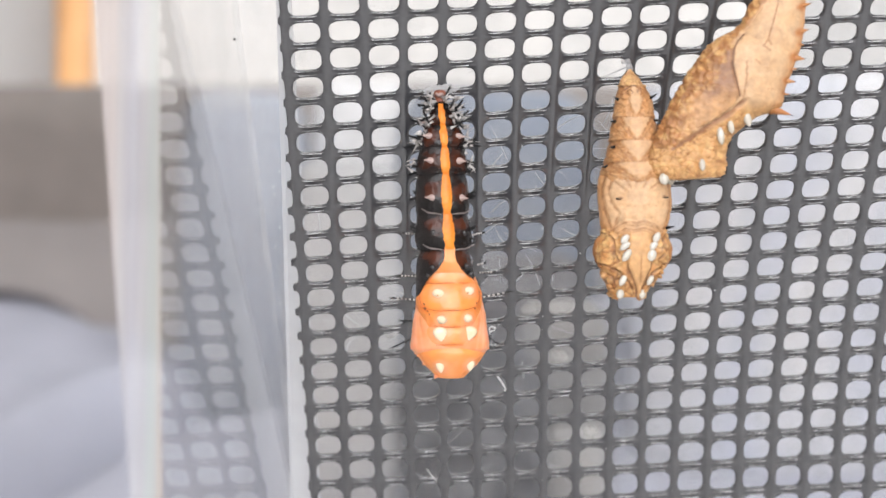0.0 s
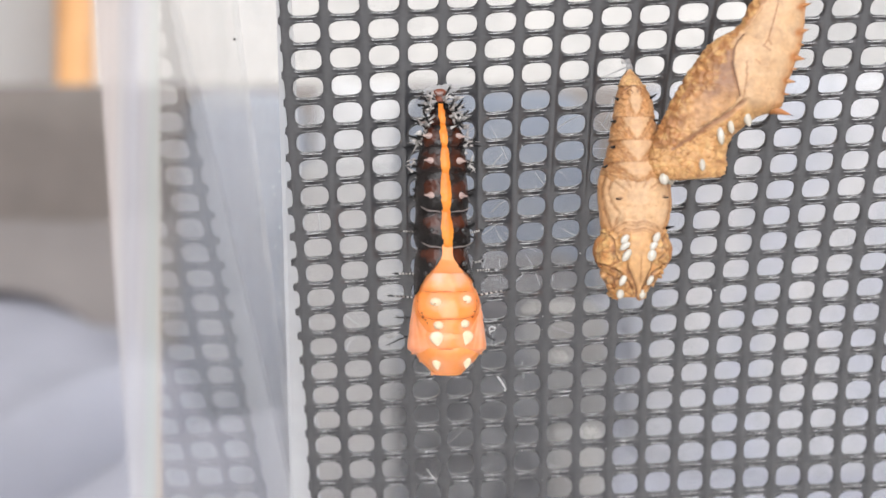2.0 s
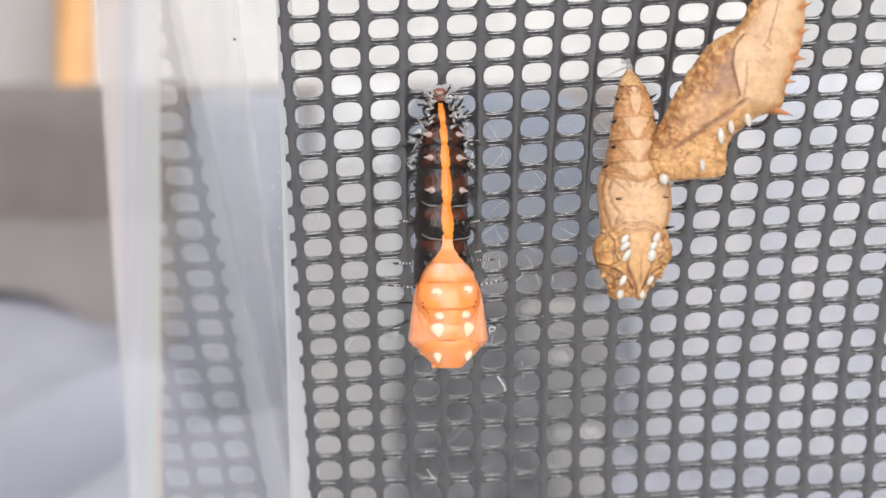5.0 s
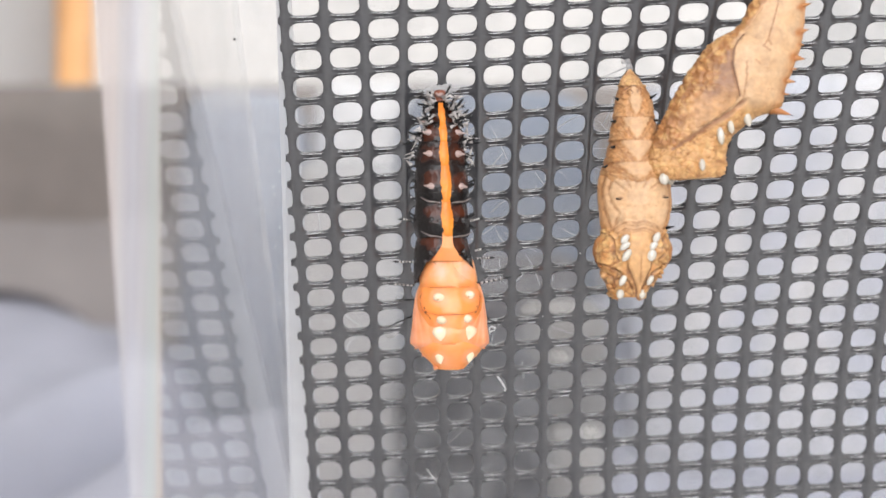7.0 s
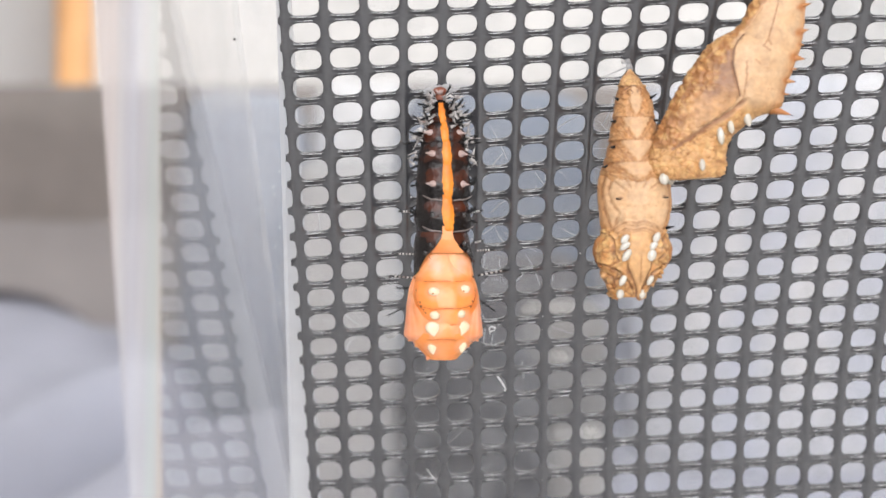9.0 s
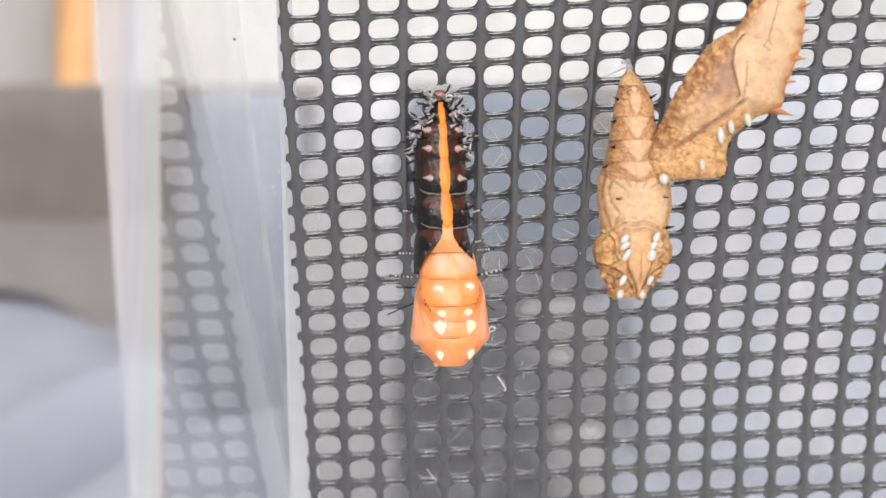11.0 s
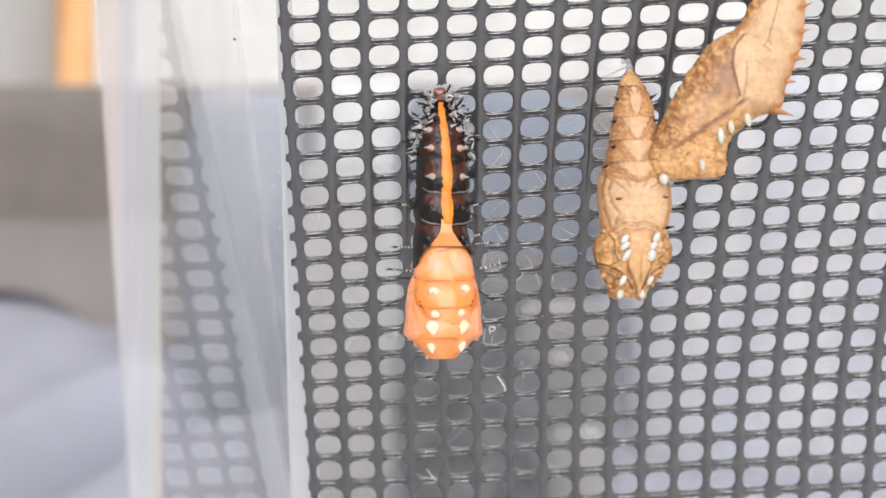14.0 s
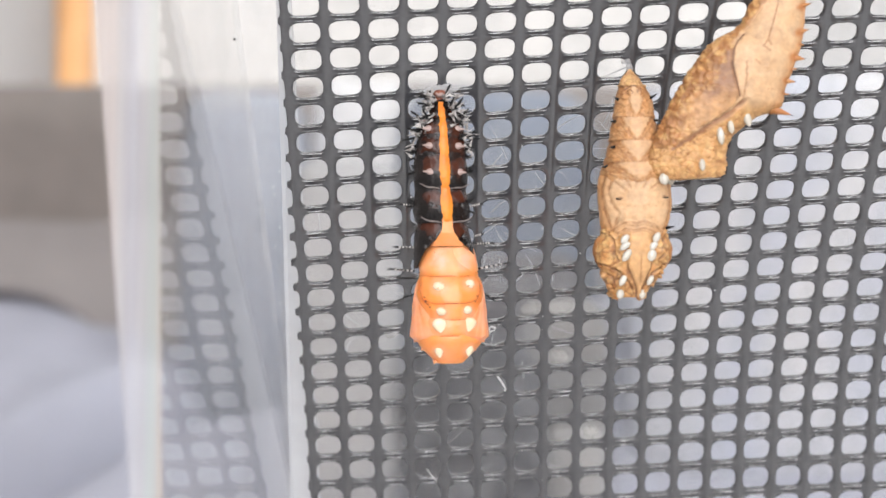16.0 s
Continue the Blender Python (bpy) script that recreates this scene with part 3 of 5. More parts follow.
def net():
    """Moulded net: scalloped upright strands that widen into each crossing, and deeper cross strands with rounded tops."""
    top, bottom, first, last = -6, 27, 0, 24
    # heights along one hole, closer together towards its rounded ends
    half = (0.0, 0.35, 0.58, 0.73, 0.83, 0.90, 0.95, 0.98, 0.993, 0.999, 1.0)
    steps_up = [-h for h in half[:0:-1]] + list(half)
    ROWS = []
    for r in range(top, bottom):
        for h in steps_up:
            ROWS.append((r - 0.01 + 0.385 * h, 1.16 * (1 - abs(h) ** 2.8) ** (1 / 2.8)))
        ROWS.append((r + 0.55, 0.0))
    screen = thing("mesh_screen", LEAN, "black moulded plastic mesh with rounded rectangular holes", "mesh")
    for c in range(first, last + 1):
        bm = bmesh.new()
        rings = []
        for row, open_half in ROWS:
            grow = 1.17 - open_half + (0.3 if open_half == 0.0 else 0.0)
            mid = net_at(c - 0.5, row)
            along = (net_at(c, row) - net_at(c - 1, row)).normalized()
            wob = 0.05 * noise.noise(Vector((c * 3.1, row * 0.9, 0))) + 0.035 * noise.noise(Vector((c * 5.7, row * 2.9, 4)))
            wl = 0.33 + grow * (1 + 0.05 * noise.noise(Vector((c * 1.3, round(row - 0.5) * 2.1, 9))))
            wr = 0.33 + grow * (1 + 0.05 * noise.noise(Vector((c * 1.9, round(row - 0.5) * 1.7, 3))))
            if c == 0:
                ragged = max(0.0, 1 - abs(row - 9.5) / 5.0)
                wl = 0.31 + (0.16 + 0.30 * ragged ** 0.5) * min(grow, 1.17)
            d = 0.30
            lb, rb = min(0.42, wl * 0.97), min(0.42, wr * 0.97)
            ring = []
            for x, y in ((-wl, 0.1), (-wl + 0.012, -0.40), (-lb, -0.58), (-0.22, -0.98), (0.0, -1.05), (0.22, -0.98), (rb, -0.58), (wr - 0.012, -0.40),
                         (wr, 0.1), (0.8 * wr, 1.0), (-0.8 * wl, 1.0)):
                ring.append((mid + along * (wob + x) + Vector((0, y * d, 0))) * MM)
            rings.append(ring)
        add_loft(bm, rings)
        part("upright_strand", bm, NET, screen)
    for r in range(top, bottom):
        bm = bmesh.new()
        rings = []
        steps = 10
        c0 = -0.42
        total = last - 0.5 - c0
        n = int(total * steps)
        for i in range(n + 1):
            col = c0 + total * i / n
            mid = net_at(col, r + 0.55, 0.42)
            web = abs((col + 0.5) - round(col + 0.5)) / 0.5
            high = 0.15 + 0.20 * max(0.0, 1 - web / 0.75) ** 2
            sag = 0.04 * noise.noise(Vector((r * 2.3, col * 1.1, 6)))
            rings.append([(mid + Vector((0, 0.46 * math.cos(a), high * math.sin(a) + sag))) * MM
                          for a in [2 * math.pi * q / 12 for q in range(12)]])
        add_loft(bm, rings)
        strand = part("cross_strand", bm, NET, screen)
        # two moulded lips under each hole, glints painted in as pale tone: one along its rim, a shorter one on the
        # cross strand
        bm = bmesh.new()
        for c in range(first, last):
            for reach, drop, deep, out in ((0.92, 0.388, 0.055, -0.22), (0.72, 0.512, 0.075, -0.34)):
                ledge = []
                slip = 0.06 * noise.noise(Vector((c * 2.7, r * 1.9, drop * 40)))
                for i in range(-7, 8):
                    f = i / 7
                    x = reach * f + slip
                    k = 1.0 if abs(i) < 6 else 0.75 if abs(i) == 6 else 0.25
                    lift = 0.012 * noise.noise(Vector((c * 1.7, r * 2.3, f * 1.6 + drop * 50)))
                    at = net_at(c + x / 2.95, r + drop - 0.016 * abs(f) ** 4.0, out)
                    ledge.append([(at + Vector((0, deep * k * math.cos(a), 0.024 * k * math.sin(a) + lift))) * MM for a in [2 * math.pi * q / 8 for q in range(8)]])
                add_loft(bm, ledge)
        part("lip", bm, LIP, strand, "pale lips under the holes, glints painted in")
    return screen


net()


# ---- chrysalises ----
def at_depth(u, v, depth):
    """World place u to the side and v below the eye line, in units of a grid drawn for that depth."""
    s = depth / 2154.0
    return Matrix.Translation((u * s, depth, EYE[2] - v * s))


def add_body(bm, sections, unit, deep=0.8, steps=4, n=24, bump=0.0, seed=0.0, origin=(0, 0), crinkle=0.0):
    """Skin through sections (left x, left drop, right x, right drop[, depth factor]); drops count downwards."""
    rings = []
    for i in range((len(sections) - 1) * steps + 1):
        k = i / steps
        a = min(int(k), len(sections) - 2)
        k -= a
        p0, p1, p2, p3 = (sections[max(a - 1, 0)], sections[a], sections[a + 1], sections[min(a + 2, len(sections) - 1)])
        s = [0.5 * (2 * q1 + (q2 - q0) * k + (2 * q0 - 5 * q1 + 4 * q2 - q3) * k * k + (3 * q1 - q0 - 3 * q2 + q3) * k ** 3)
             for q0, q1, q2, q3 in zip(p0, p1, p2, p3)]
        left, right = Vector((s[0], 0, -s[1])), Vector((s[2], 0, -s[3]))
        mid, half = (left + right) / 2, (right - left) / 2
        depth = half.length * (s[4] if len(s) > 4 else deep)
        ring = []
        for q in range(n):
            ang = 2 * math.pi * q / n
            p = mid + half * math.cos(ang) + Vector((0, -depth * math.sin(ang), 0))
            if bump:
                p += (p - mid).normalized() * bump * noise.noise(p * 0.045 + Vector((seed, 0, 0)))
                p += (p - mid).normalized() * bump * 0.4 * noise.noise(p * 0.15 + Vector((seed, 3, 0)))
            if crinkle:
                q1 = Vector((p.x * 0.11 + seed, p.y * 0.11, p.z * 0.07))
                fold = 0.6 - abs(noise.noise(q1)) * 1.6 + 0.35 * (0.5 - abs(noise.noise(q1 * 2.7)))
                p += (p - mid).normalized() * crinkle * fold
            ring.append(Vector((p.x - origin[0], p.y, p.z + origin[1])) * unit)
        rings.append(ring)
    add_loft(bm, rings)


def section_at(sections, k):
    """Smooth section at k (0 to the number of sections less one)."""
    a = min(int(k), len(sections) - 2)
    k -= a
    quad = (sections[max(a - 1, 0)], sections[a], sections[a + 1], sections[min(a + 2, len(sections) - 1)])
    return [0.5 * (2 * q1 + (q2 - q0) * k + (2 * q0 - 5 * q1 + 4 * q2 - q3) * k * k + (3 * q1 - q0 - 3 * q2 + q3) * k ** 3)
            for q0, q1, q2, q3 in zip(*quad)]


def front_of(sections, x, v, deep):
    """How far the body's front stands out at side x and drop v."""
    best = (1e9, 0.0)
    for i in range((len(sections) - 1) * 8 + 1):
        s = section_at(sections, i / 8)
        mx, mv, hx, hv = (s[0] + s[2]) / 2, (s[1] + s[3]) / 2, (s[2] - s[0]) / 2, (s[3] - s[1]) / 2
        hh = hx * hx + hv * hv
        c = max(-0.98, min(0.98, ((x - mx) * hx + (v - mv) * hv) / hh))
        off = math.hypot(mx + c * hx - x, mv + c * hv - v)
        if off < best[0]:
            best = (off, (s[4] if len(s) > 4 else deep) * math.sqrt(hh) * math.sqrt(1 - c * c))
    return -best[1]


def lay(sections, deep, points, lift=0.5, origin=(0, 0), unit=1.0, steps=4):
    """A line drawn over the body's front, through (x, drop) points."""
    out = []
    n = (len(points) - 1) * steps
    for i in range(n + 1):
        x, v = section_at(points, i / steps)
        out.append(Vector((x - origin[0], front_of(sections, x, v, deep) - lift, -(v - origin[1]))) * unit)
    return out


def mix3(a, b, k):
    k = max(0.0, min(1.0, k))
    return tuple(p + (q - p) * k for p, q in zip(a, b))


def step(lo, hi, v):
    k = max(0.0, min(1.0, (v - lo) / (hi - lo)))
    return k * k * (3 - 2 * k)


def off_line(pts, x, v):
    """Distance from (x, v) to a line of points, and how far along it (0 to 1)."""
    best, where = 1e9, 0.0
    n = len(pts) - 1
    for i in range(n):
        (ax, av), (bx, bv) = pts[i], pts[i + 1]
        dx, dv = bx - ax, bv - av
        k = max(0.0, min(1.0, ((x - ax) * dx + (v - av) * dv) / (dx * dx + dv * dv)))
        d = math.hypot(ax + dx * k - x, av + dv * k - v)
        if d < best:
            best, where = d, (i + k) / n
    return best, where


def cloud(x, v, size, seed=0.0):
    """Soft noise between -1 and 1, with two finer layers."""
    p = Vector((x / size, v / size, seed))
    return noise.noise(p) + 0.5 * noise.noise(p * 2.1) + 0.25 * noise.noise(p * 4.3)


def cracks(x, v, size, seed=0.0):
    """0 on the cracks between crazed cells, 1 in their middles."""
    wx, wv = 0.35 * noise.noise(Vector((x / size, v / size, seed + 5))), 0.35 * noise.noise(Vector((x / size, v / size, seed + 9)))
    d = noise.voronoi(Vector((x / size + wx, v / size * 0.8 + wv, seed)))[0]
    return min(1.0, (d[1] - d[0]) * 2.2)


def shell(name, sections, unit, deep, paint, relief, parent, label="", n=200, fine=2.0):
    """A dense skin through sections whose pigment and relief are functions of side, drop and place across (-1 to 1)."""
    count = 0.0
    for a, b in zip(sections, sections[1:]):
        count += math.hypot((b[0] + b[2] - a[0] - a[2]) / 2, (b[1] + b[3] - a[1] - a[3]) / 2)
    rows = max(8, int(count / fine))
    verts, colours, faces = [], [], []
    for i in range(rows + 1):
        s = section_at(sections, (len(sections) - 1) * i / rows)
        left, right = Vector((s[0], 0, -s[1])), Vector((s[2], 0, -s[3]))
        mid, half = (left + right) / 2, (right - left) / 2
        depth = half.length * (s[4] if len(s) > 4 else deep)
        for q in range(n):
            a = 2 * math.pi * q / n
            c, up = math.cos(a), math.sin(a)
            p = mid + half * c + Vector((0, -depth * up, 0))
            x, v = p.x, -p.z
            if up > -0.35:
                p += (p - mid).normalized() * relief(x, v, c)
            verts.append(p * unit)
            colours.extend((*paint(x, v, c), 1.0))
    for i in range(rows):
        for q in range(n):
            r = (q + 1) % n
            faces.append((i * n + q, i * n + r, (i + 1) * n + r, (i + 1) * n + q))
    faces.append(tuple(range(n - 1, -1, -1)))
    faces.append(tuple(rows * n + q for q in range(n)))
    me = bpy.data.meshes.new(name)
    me.from_pydata(verts, [], faces)
    me.color_attributes.new("pigment", "FLOAT_COLOR", "POINT").data.foreach_set("color", colours)
    me.polygons.foreach_set("use_smooth", [True] * len(faces))
    me.materials.append(SHELL)
    ob = new(name, me)
    ob.parent = parent
    return tagged(ob, label)


def add_petal(bm, at, long, wide, thick, tilt, unit, lift=0.5):
    """A smooth pearly scale, rounded above and drawn to a blunt tip that stands off."""
    rings = []
    for j in range(13):
        f = -0.98 + 1.95 * j / 12
        w = math.sqrt(1 - f * f) if f < 0 else (1 - f ** 2.2) ** 0.8
        ring = []
        for q in range(14):
            b = 2 * math.pi * q / 14
            x, y, z = wide * w * math.cos(b), thick * w * math.sin(b) - lift * thick * max(f, 0) ** 2, -f * long
            ring.append(Vector((at[0] + x * math.cos(tilt) - z * math.sin(tilt), at[1] + y, at[2] + x * math.sin(tilt) + z * math.cos(tilt))) * unit)
        rings.append(ring)
    add_loft(bm, rings)


ABDOMEN = [(-2, 12, 2, 12), (-9, 22, 9, 22), (-17, 34, 18, 34), (-22, 50, 30, 50), (-26, 70, 38, 70), (-30, 98, 43, 98), (-35, 128, 50, 128),
           (-41, 160, 58, 160), (-51, 192, 66, 192), (-54, 214, 70, 214)]
THORAX = [(-47, 190, 63, 190), (-55, 206, 70, 206), (-57, 224, 72, 224), (-57, 250, 73, 250), (-53, 280, 69, 280), (-50, 300, 62, 300), (-44, 316, 56, 316)]
HEAD = [(-50, 296, 64, 296), (-56, 312, 66, 312), (-60, 334, 66, 334), (-57, 356, 62, 356), (-50, 376, 52, 376), (-44, 396, 36, 396),
        (-38, 410, 26, 410), (-34, 416, 20, 416)]


TAN, CREAM_TAN, AMBER = (0.55, 0.31, 0.143), (0.59, 0.38, 0.215), (0.51, 0.23, 0.074)
BARK, UMBER, GOLD = (0.29, 0.125, 0.045), (0.12, 0.045, 0.02), (0.63, 0.39, 0.16)
RINGS = (12, 45, 100, 141, 180, 214)


def abdomen_place(v):
    """Middle and half width of the abdomen at a drop."""
    for a, b in zip(ABDOMEN, ABDOMEN[1:]):
        if v <= b[1]:
            break
    k = max(0.0, min(1.0, (v - a[1]) / (b[1] - a[1])))
    lo, hi = a[0] + (b[0] - a[0]) * k, a[2] + (b[2] - a[2]) * k
    return (lo + hi) / 2, (hi - lo) / 2


def shield(u, v):
    """How far inside the pale middle plate of its ring a place lies, in widths; negative outside."""
    i = max(0, sum(v > r for r in RINGS[1:-1]))
    lo, hi = RINGS[i], RINGS[i + 1]
    f = (v - lo) / (hi - lo)
    if i == 0:
        return -1.0, i, f
    if i == 1:
        return 0.34 * math.sin(math.pi * max(0.0, min(1.0, 0.12 + 0.92 * f))) ** 0.6 - abs(u), i, f
    return 0.66 * (1.04 - f) - abs(u), i, f


def paint_abdomen(x, v, c):
    mid, half = abdomen_place(v)
    u = (x - mid) / half
    inside, i, f = shield(u, v)
    col = mix3(TAN, AMBER, 0.32 + 0.6 * cloud(x, v, 14, 1))
    if i == 0:
        col = mix3(TAN, GOLD, 0.5 + cloud(x, v, 9, 2))
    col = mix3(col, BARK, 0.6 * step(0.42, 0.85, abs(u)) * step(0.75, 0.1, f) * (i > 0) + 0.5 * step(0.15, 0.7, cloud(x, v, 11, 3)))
    col = mix3(col, CREAM_TAN, 0.70 * step(-0.12, 0.16, inside + 0.14 * cloud(x, v, 8, 4)))
    if i > 1:
        col = mix3(col, BARK, 0.8 * step(0.07, 0.0, abs(inside + 0.04)) * step(-0.5, 0.3, cloud(x, v, 9, 5)))
        # folds fanning out over the flanks
        fan = abs(u) * 3.2 + f * 2.6
        col = mix3(col, UMBER, 0.45 * step(0.16, 0.0, abs(fan - round(fan))) * step(0.0, -0.15, inside))
    edge = min(abs(v - r) for r in RINGS[1:-1])
    col = mix3(col, UMBER, 0.6 * step(2.2, 0.3, edge + 2.2 * cloud(x, v, 10, 6)) * (0.10 + 0.85 * step(0.2, 0.6, abs(u))))
    if i < 2:
        arch = v - (45 + 16 * u * u)
        col = mix3(col, UMBER, 0.95 * step(2.2, 0.6, abs(arch + 1.2 * cloud(x, v, 5, 7))) * step(0.85, 0.6, abs(u)))
        hook = min(math.hypot((x - mid - side * 8) * 1.3, v - 57) for side in (-1, 1))
        col = mix3(col, UMBER, 0.8 * step(2.0, 0.6, abs(hook - 5) + 1.5 * cloud(x, v, 4, 9)) * step(-2, 1, 57 - v + 2 * abs(x - mid - 3) / 8))
    return mix3(col, BARK, 0.65 * step(0.26, 0.03, cracks(x, v * 1.5, 11, 2)) * step(0.12, 0.0, inside))


def relief_abdomen(x, v, c):
    mid, half = abdomen_place(v)
    inside, i, f = shield((x - mid) / half, v)
    swell = 2.6 * math.sin(math.pi * min(1.0, f * 1.05)) - 1.0 + 2.2 * step(0.75, 0.95, f) * (i < 4)
    return swell + 1.4 * step(-0.05, 0.06, inside) * (i > 0) + 0.8 * cloud(x, v, 9, 8) - 1.8 * step(0.3, 0.0, cracks(x, v * 1.5, 11, 2)) * step(0.1, 0.0, inside)


SUTURES = ([(-46, 196), (-54, 226), (-50, 262), (-38, 300)], [(-38, 204), (-44, 232), (-40, 250), (-27, 268), (-36, 300)], [(60, 206), (67, 232), (66, 262), (58, 296)])
TOP_FOLDS = ([(-30, 194), (-10, 206), (4, 216), (20, 206), (40, 194)], [(-46, 204), (-30, 218), (-16, 230)], [(58, 204), (44, 216), (30, 226)], [(-20, 204), (-6, 226)], [(28, 204), (16, 224)])
COLLAR = ([(-40, 304), (-24, 290), (-10, 284), (4, 287), (18, 283), (34, 288), (50, 302)], [(-30, 306), (-14, 296), (2, 299), (16, 295), (30, 299), (44, 306)])


def paint_thorax(x, v, c):
    col = mix3(CREAM_TAN, TAN, 0.15 + 0.45 * cloud(x, v, 26, 1))
    # amber at both ends; the thin shell's glow at its sides is painted amber too
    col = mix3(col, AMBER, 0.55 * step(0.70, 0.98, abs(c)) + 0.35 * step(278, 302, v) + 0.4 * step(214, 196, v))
    for line in SUTURES:
        col = mix3(col, BARK, 0.6 * step(2.2, 0.5, off_line(line, x, v)[0] + 2.0 * cloud(x, v, 8, 2)))
    for line in TOP_FOLDS:
        col = mix3(col, BARK, 0.42 * step(2.2, 0.5, off_line(line, x, v)[0] + 2.4 * cloud(x, v, 8, 7)))
    for line in COLLAR:
        col = mix3(col, BARK, 0.5 * step(2.2, 0.5, off_line(line, x, v)[0] + 2.4 * cloud(x, v, 9, 3)))
    col = mix3(col, BARK, 0.45 * step(0.45, 0.8, cloud(x, v, 7, 4)))
    return mix3(col, UMBER, 0.8 * step(3.4, 1.4, min(math.hypot((x + 24) * 0.55, v - 243), math.hypot((x - 55) * 0.55, v - 240))))


def relief_thorax(x, v, c):
    out = 1.4 * cloud(x, v, 22, 5) + 0.5 * cloud(x, v, 6, 6)
    for line in SUTURES:
        out -= 2.2 * step(5.0, 0.0, off_line(line, x, v)[0])
    for line in TOP_FOLDS:
        out -= 1.8 * step(3.5, 0.0, off_line(line, x, v)[0])
    for line in COLLAR:
        d = off_line(line, x, v)[0]
        out += 1.6 * step(6.0, 1.0, d) - 1.8 * step(2.0, 0.0, d)
    return out


def keel(x, v):
    """How far inside the tan keel between the studs a place lies."""
    return (19 if v < 362 else 19 - 17 * ((v - 362) / 38) ** 0.9 if v < 400 else 2) - abs(x - 11)


HEAD_FOLDS = ([(-44, 300), (-34, 318), (-33, 340), (-24, 352), (-40, 362)], [(66, 300), (52, 314), (52, 336), (44, 352), (60, 360)],
              [(-58, 356), (-40, 362), (-22, 372), (-8, 388), (2, 404)], [(62, 356), (48, 364), (34, 374), (24, 390), (16, 404)],
              [(-48, 372), (-34, 380), (-30, 396), (-34, 412)], [(52, 372), (40, 382), (34, 396), (24, 414)])


def paint_head(x, v, c):
    inside = keel(x, v)
    craze = cracks(x, v, 17, 4)
    col = mix3(AMBER, GOLD, 0.55 + 0.9 * cloud(x, v, 10, 1))
    col = mix3(col, BARK, 0.6 * step(0.0, 0.6, cloud(x, v, 13, 2)) + 0.25 * step(350, 372, v))
    col = mix3(col, UMBER, 0.7 * step(0.20, 0.03, craze) * step(-0.5, 0.2, cloud(x, v, 15, 8)))
    col = mix3(col, mix3((0.58, 0.335, 0.15), AMBER, 0.4 * cloud(x, v, 12, 3)), step(-1.5, 1.5, inside))
    col = mix3(col, UMBER, 0.8 * step(2.6, 0.8, abs(inside + 2)) * step(345, 366, v))
    col = mix3(col, BARK, 0.8 * step(1.8, 0.5, abs(x - 12) + 0.7 * cloud(x, v, 5, 4)) * step(336, 348, v) * step(396, 380, v))
    for line in HEAD_FOLDS:
        col = mix3(col, UMBER, 0.6 * step(2.6, 0.6, off_line(line, x, v)[0] + 1.8 * cloud(x, v, 6, 5)))
    return col


def relief_head(x, v, c):
    inside = keel(x, v)
    out = 3.5 * step(-4, 5, inside) + step(2, -4, inside) * (3.2 * cloud(x, v, 14, 6) - 1.6 * step(0.25, 0.0, cracks(x, v, 17, 4)))
    for line in HEAD_FOLDS:
        d = off_line(line, x, v)[0]
        out += 2.6 * step(8.0, 3.0, d) - 4.4 * step(3.2, 0.0, d)
    for bx in (-49, 60):
        out += 5.0 * step(22, 8, math.hypot(x - bx, (v - 334) * 0.72)) - 2.0 * step(5, 0, abs(math.hypot(x - bx, (v - 334) * 0.72) - 19))
    return out


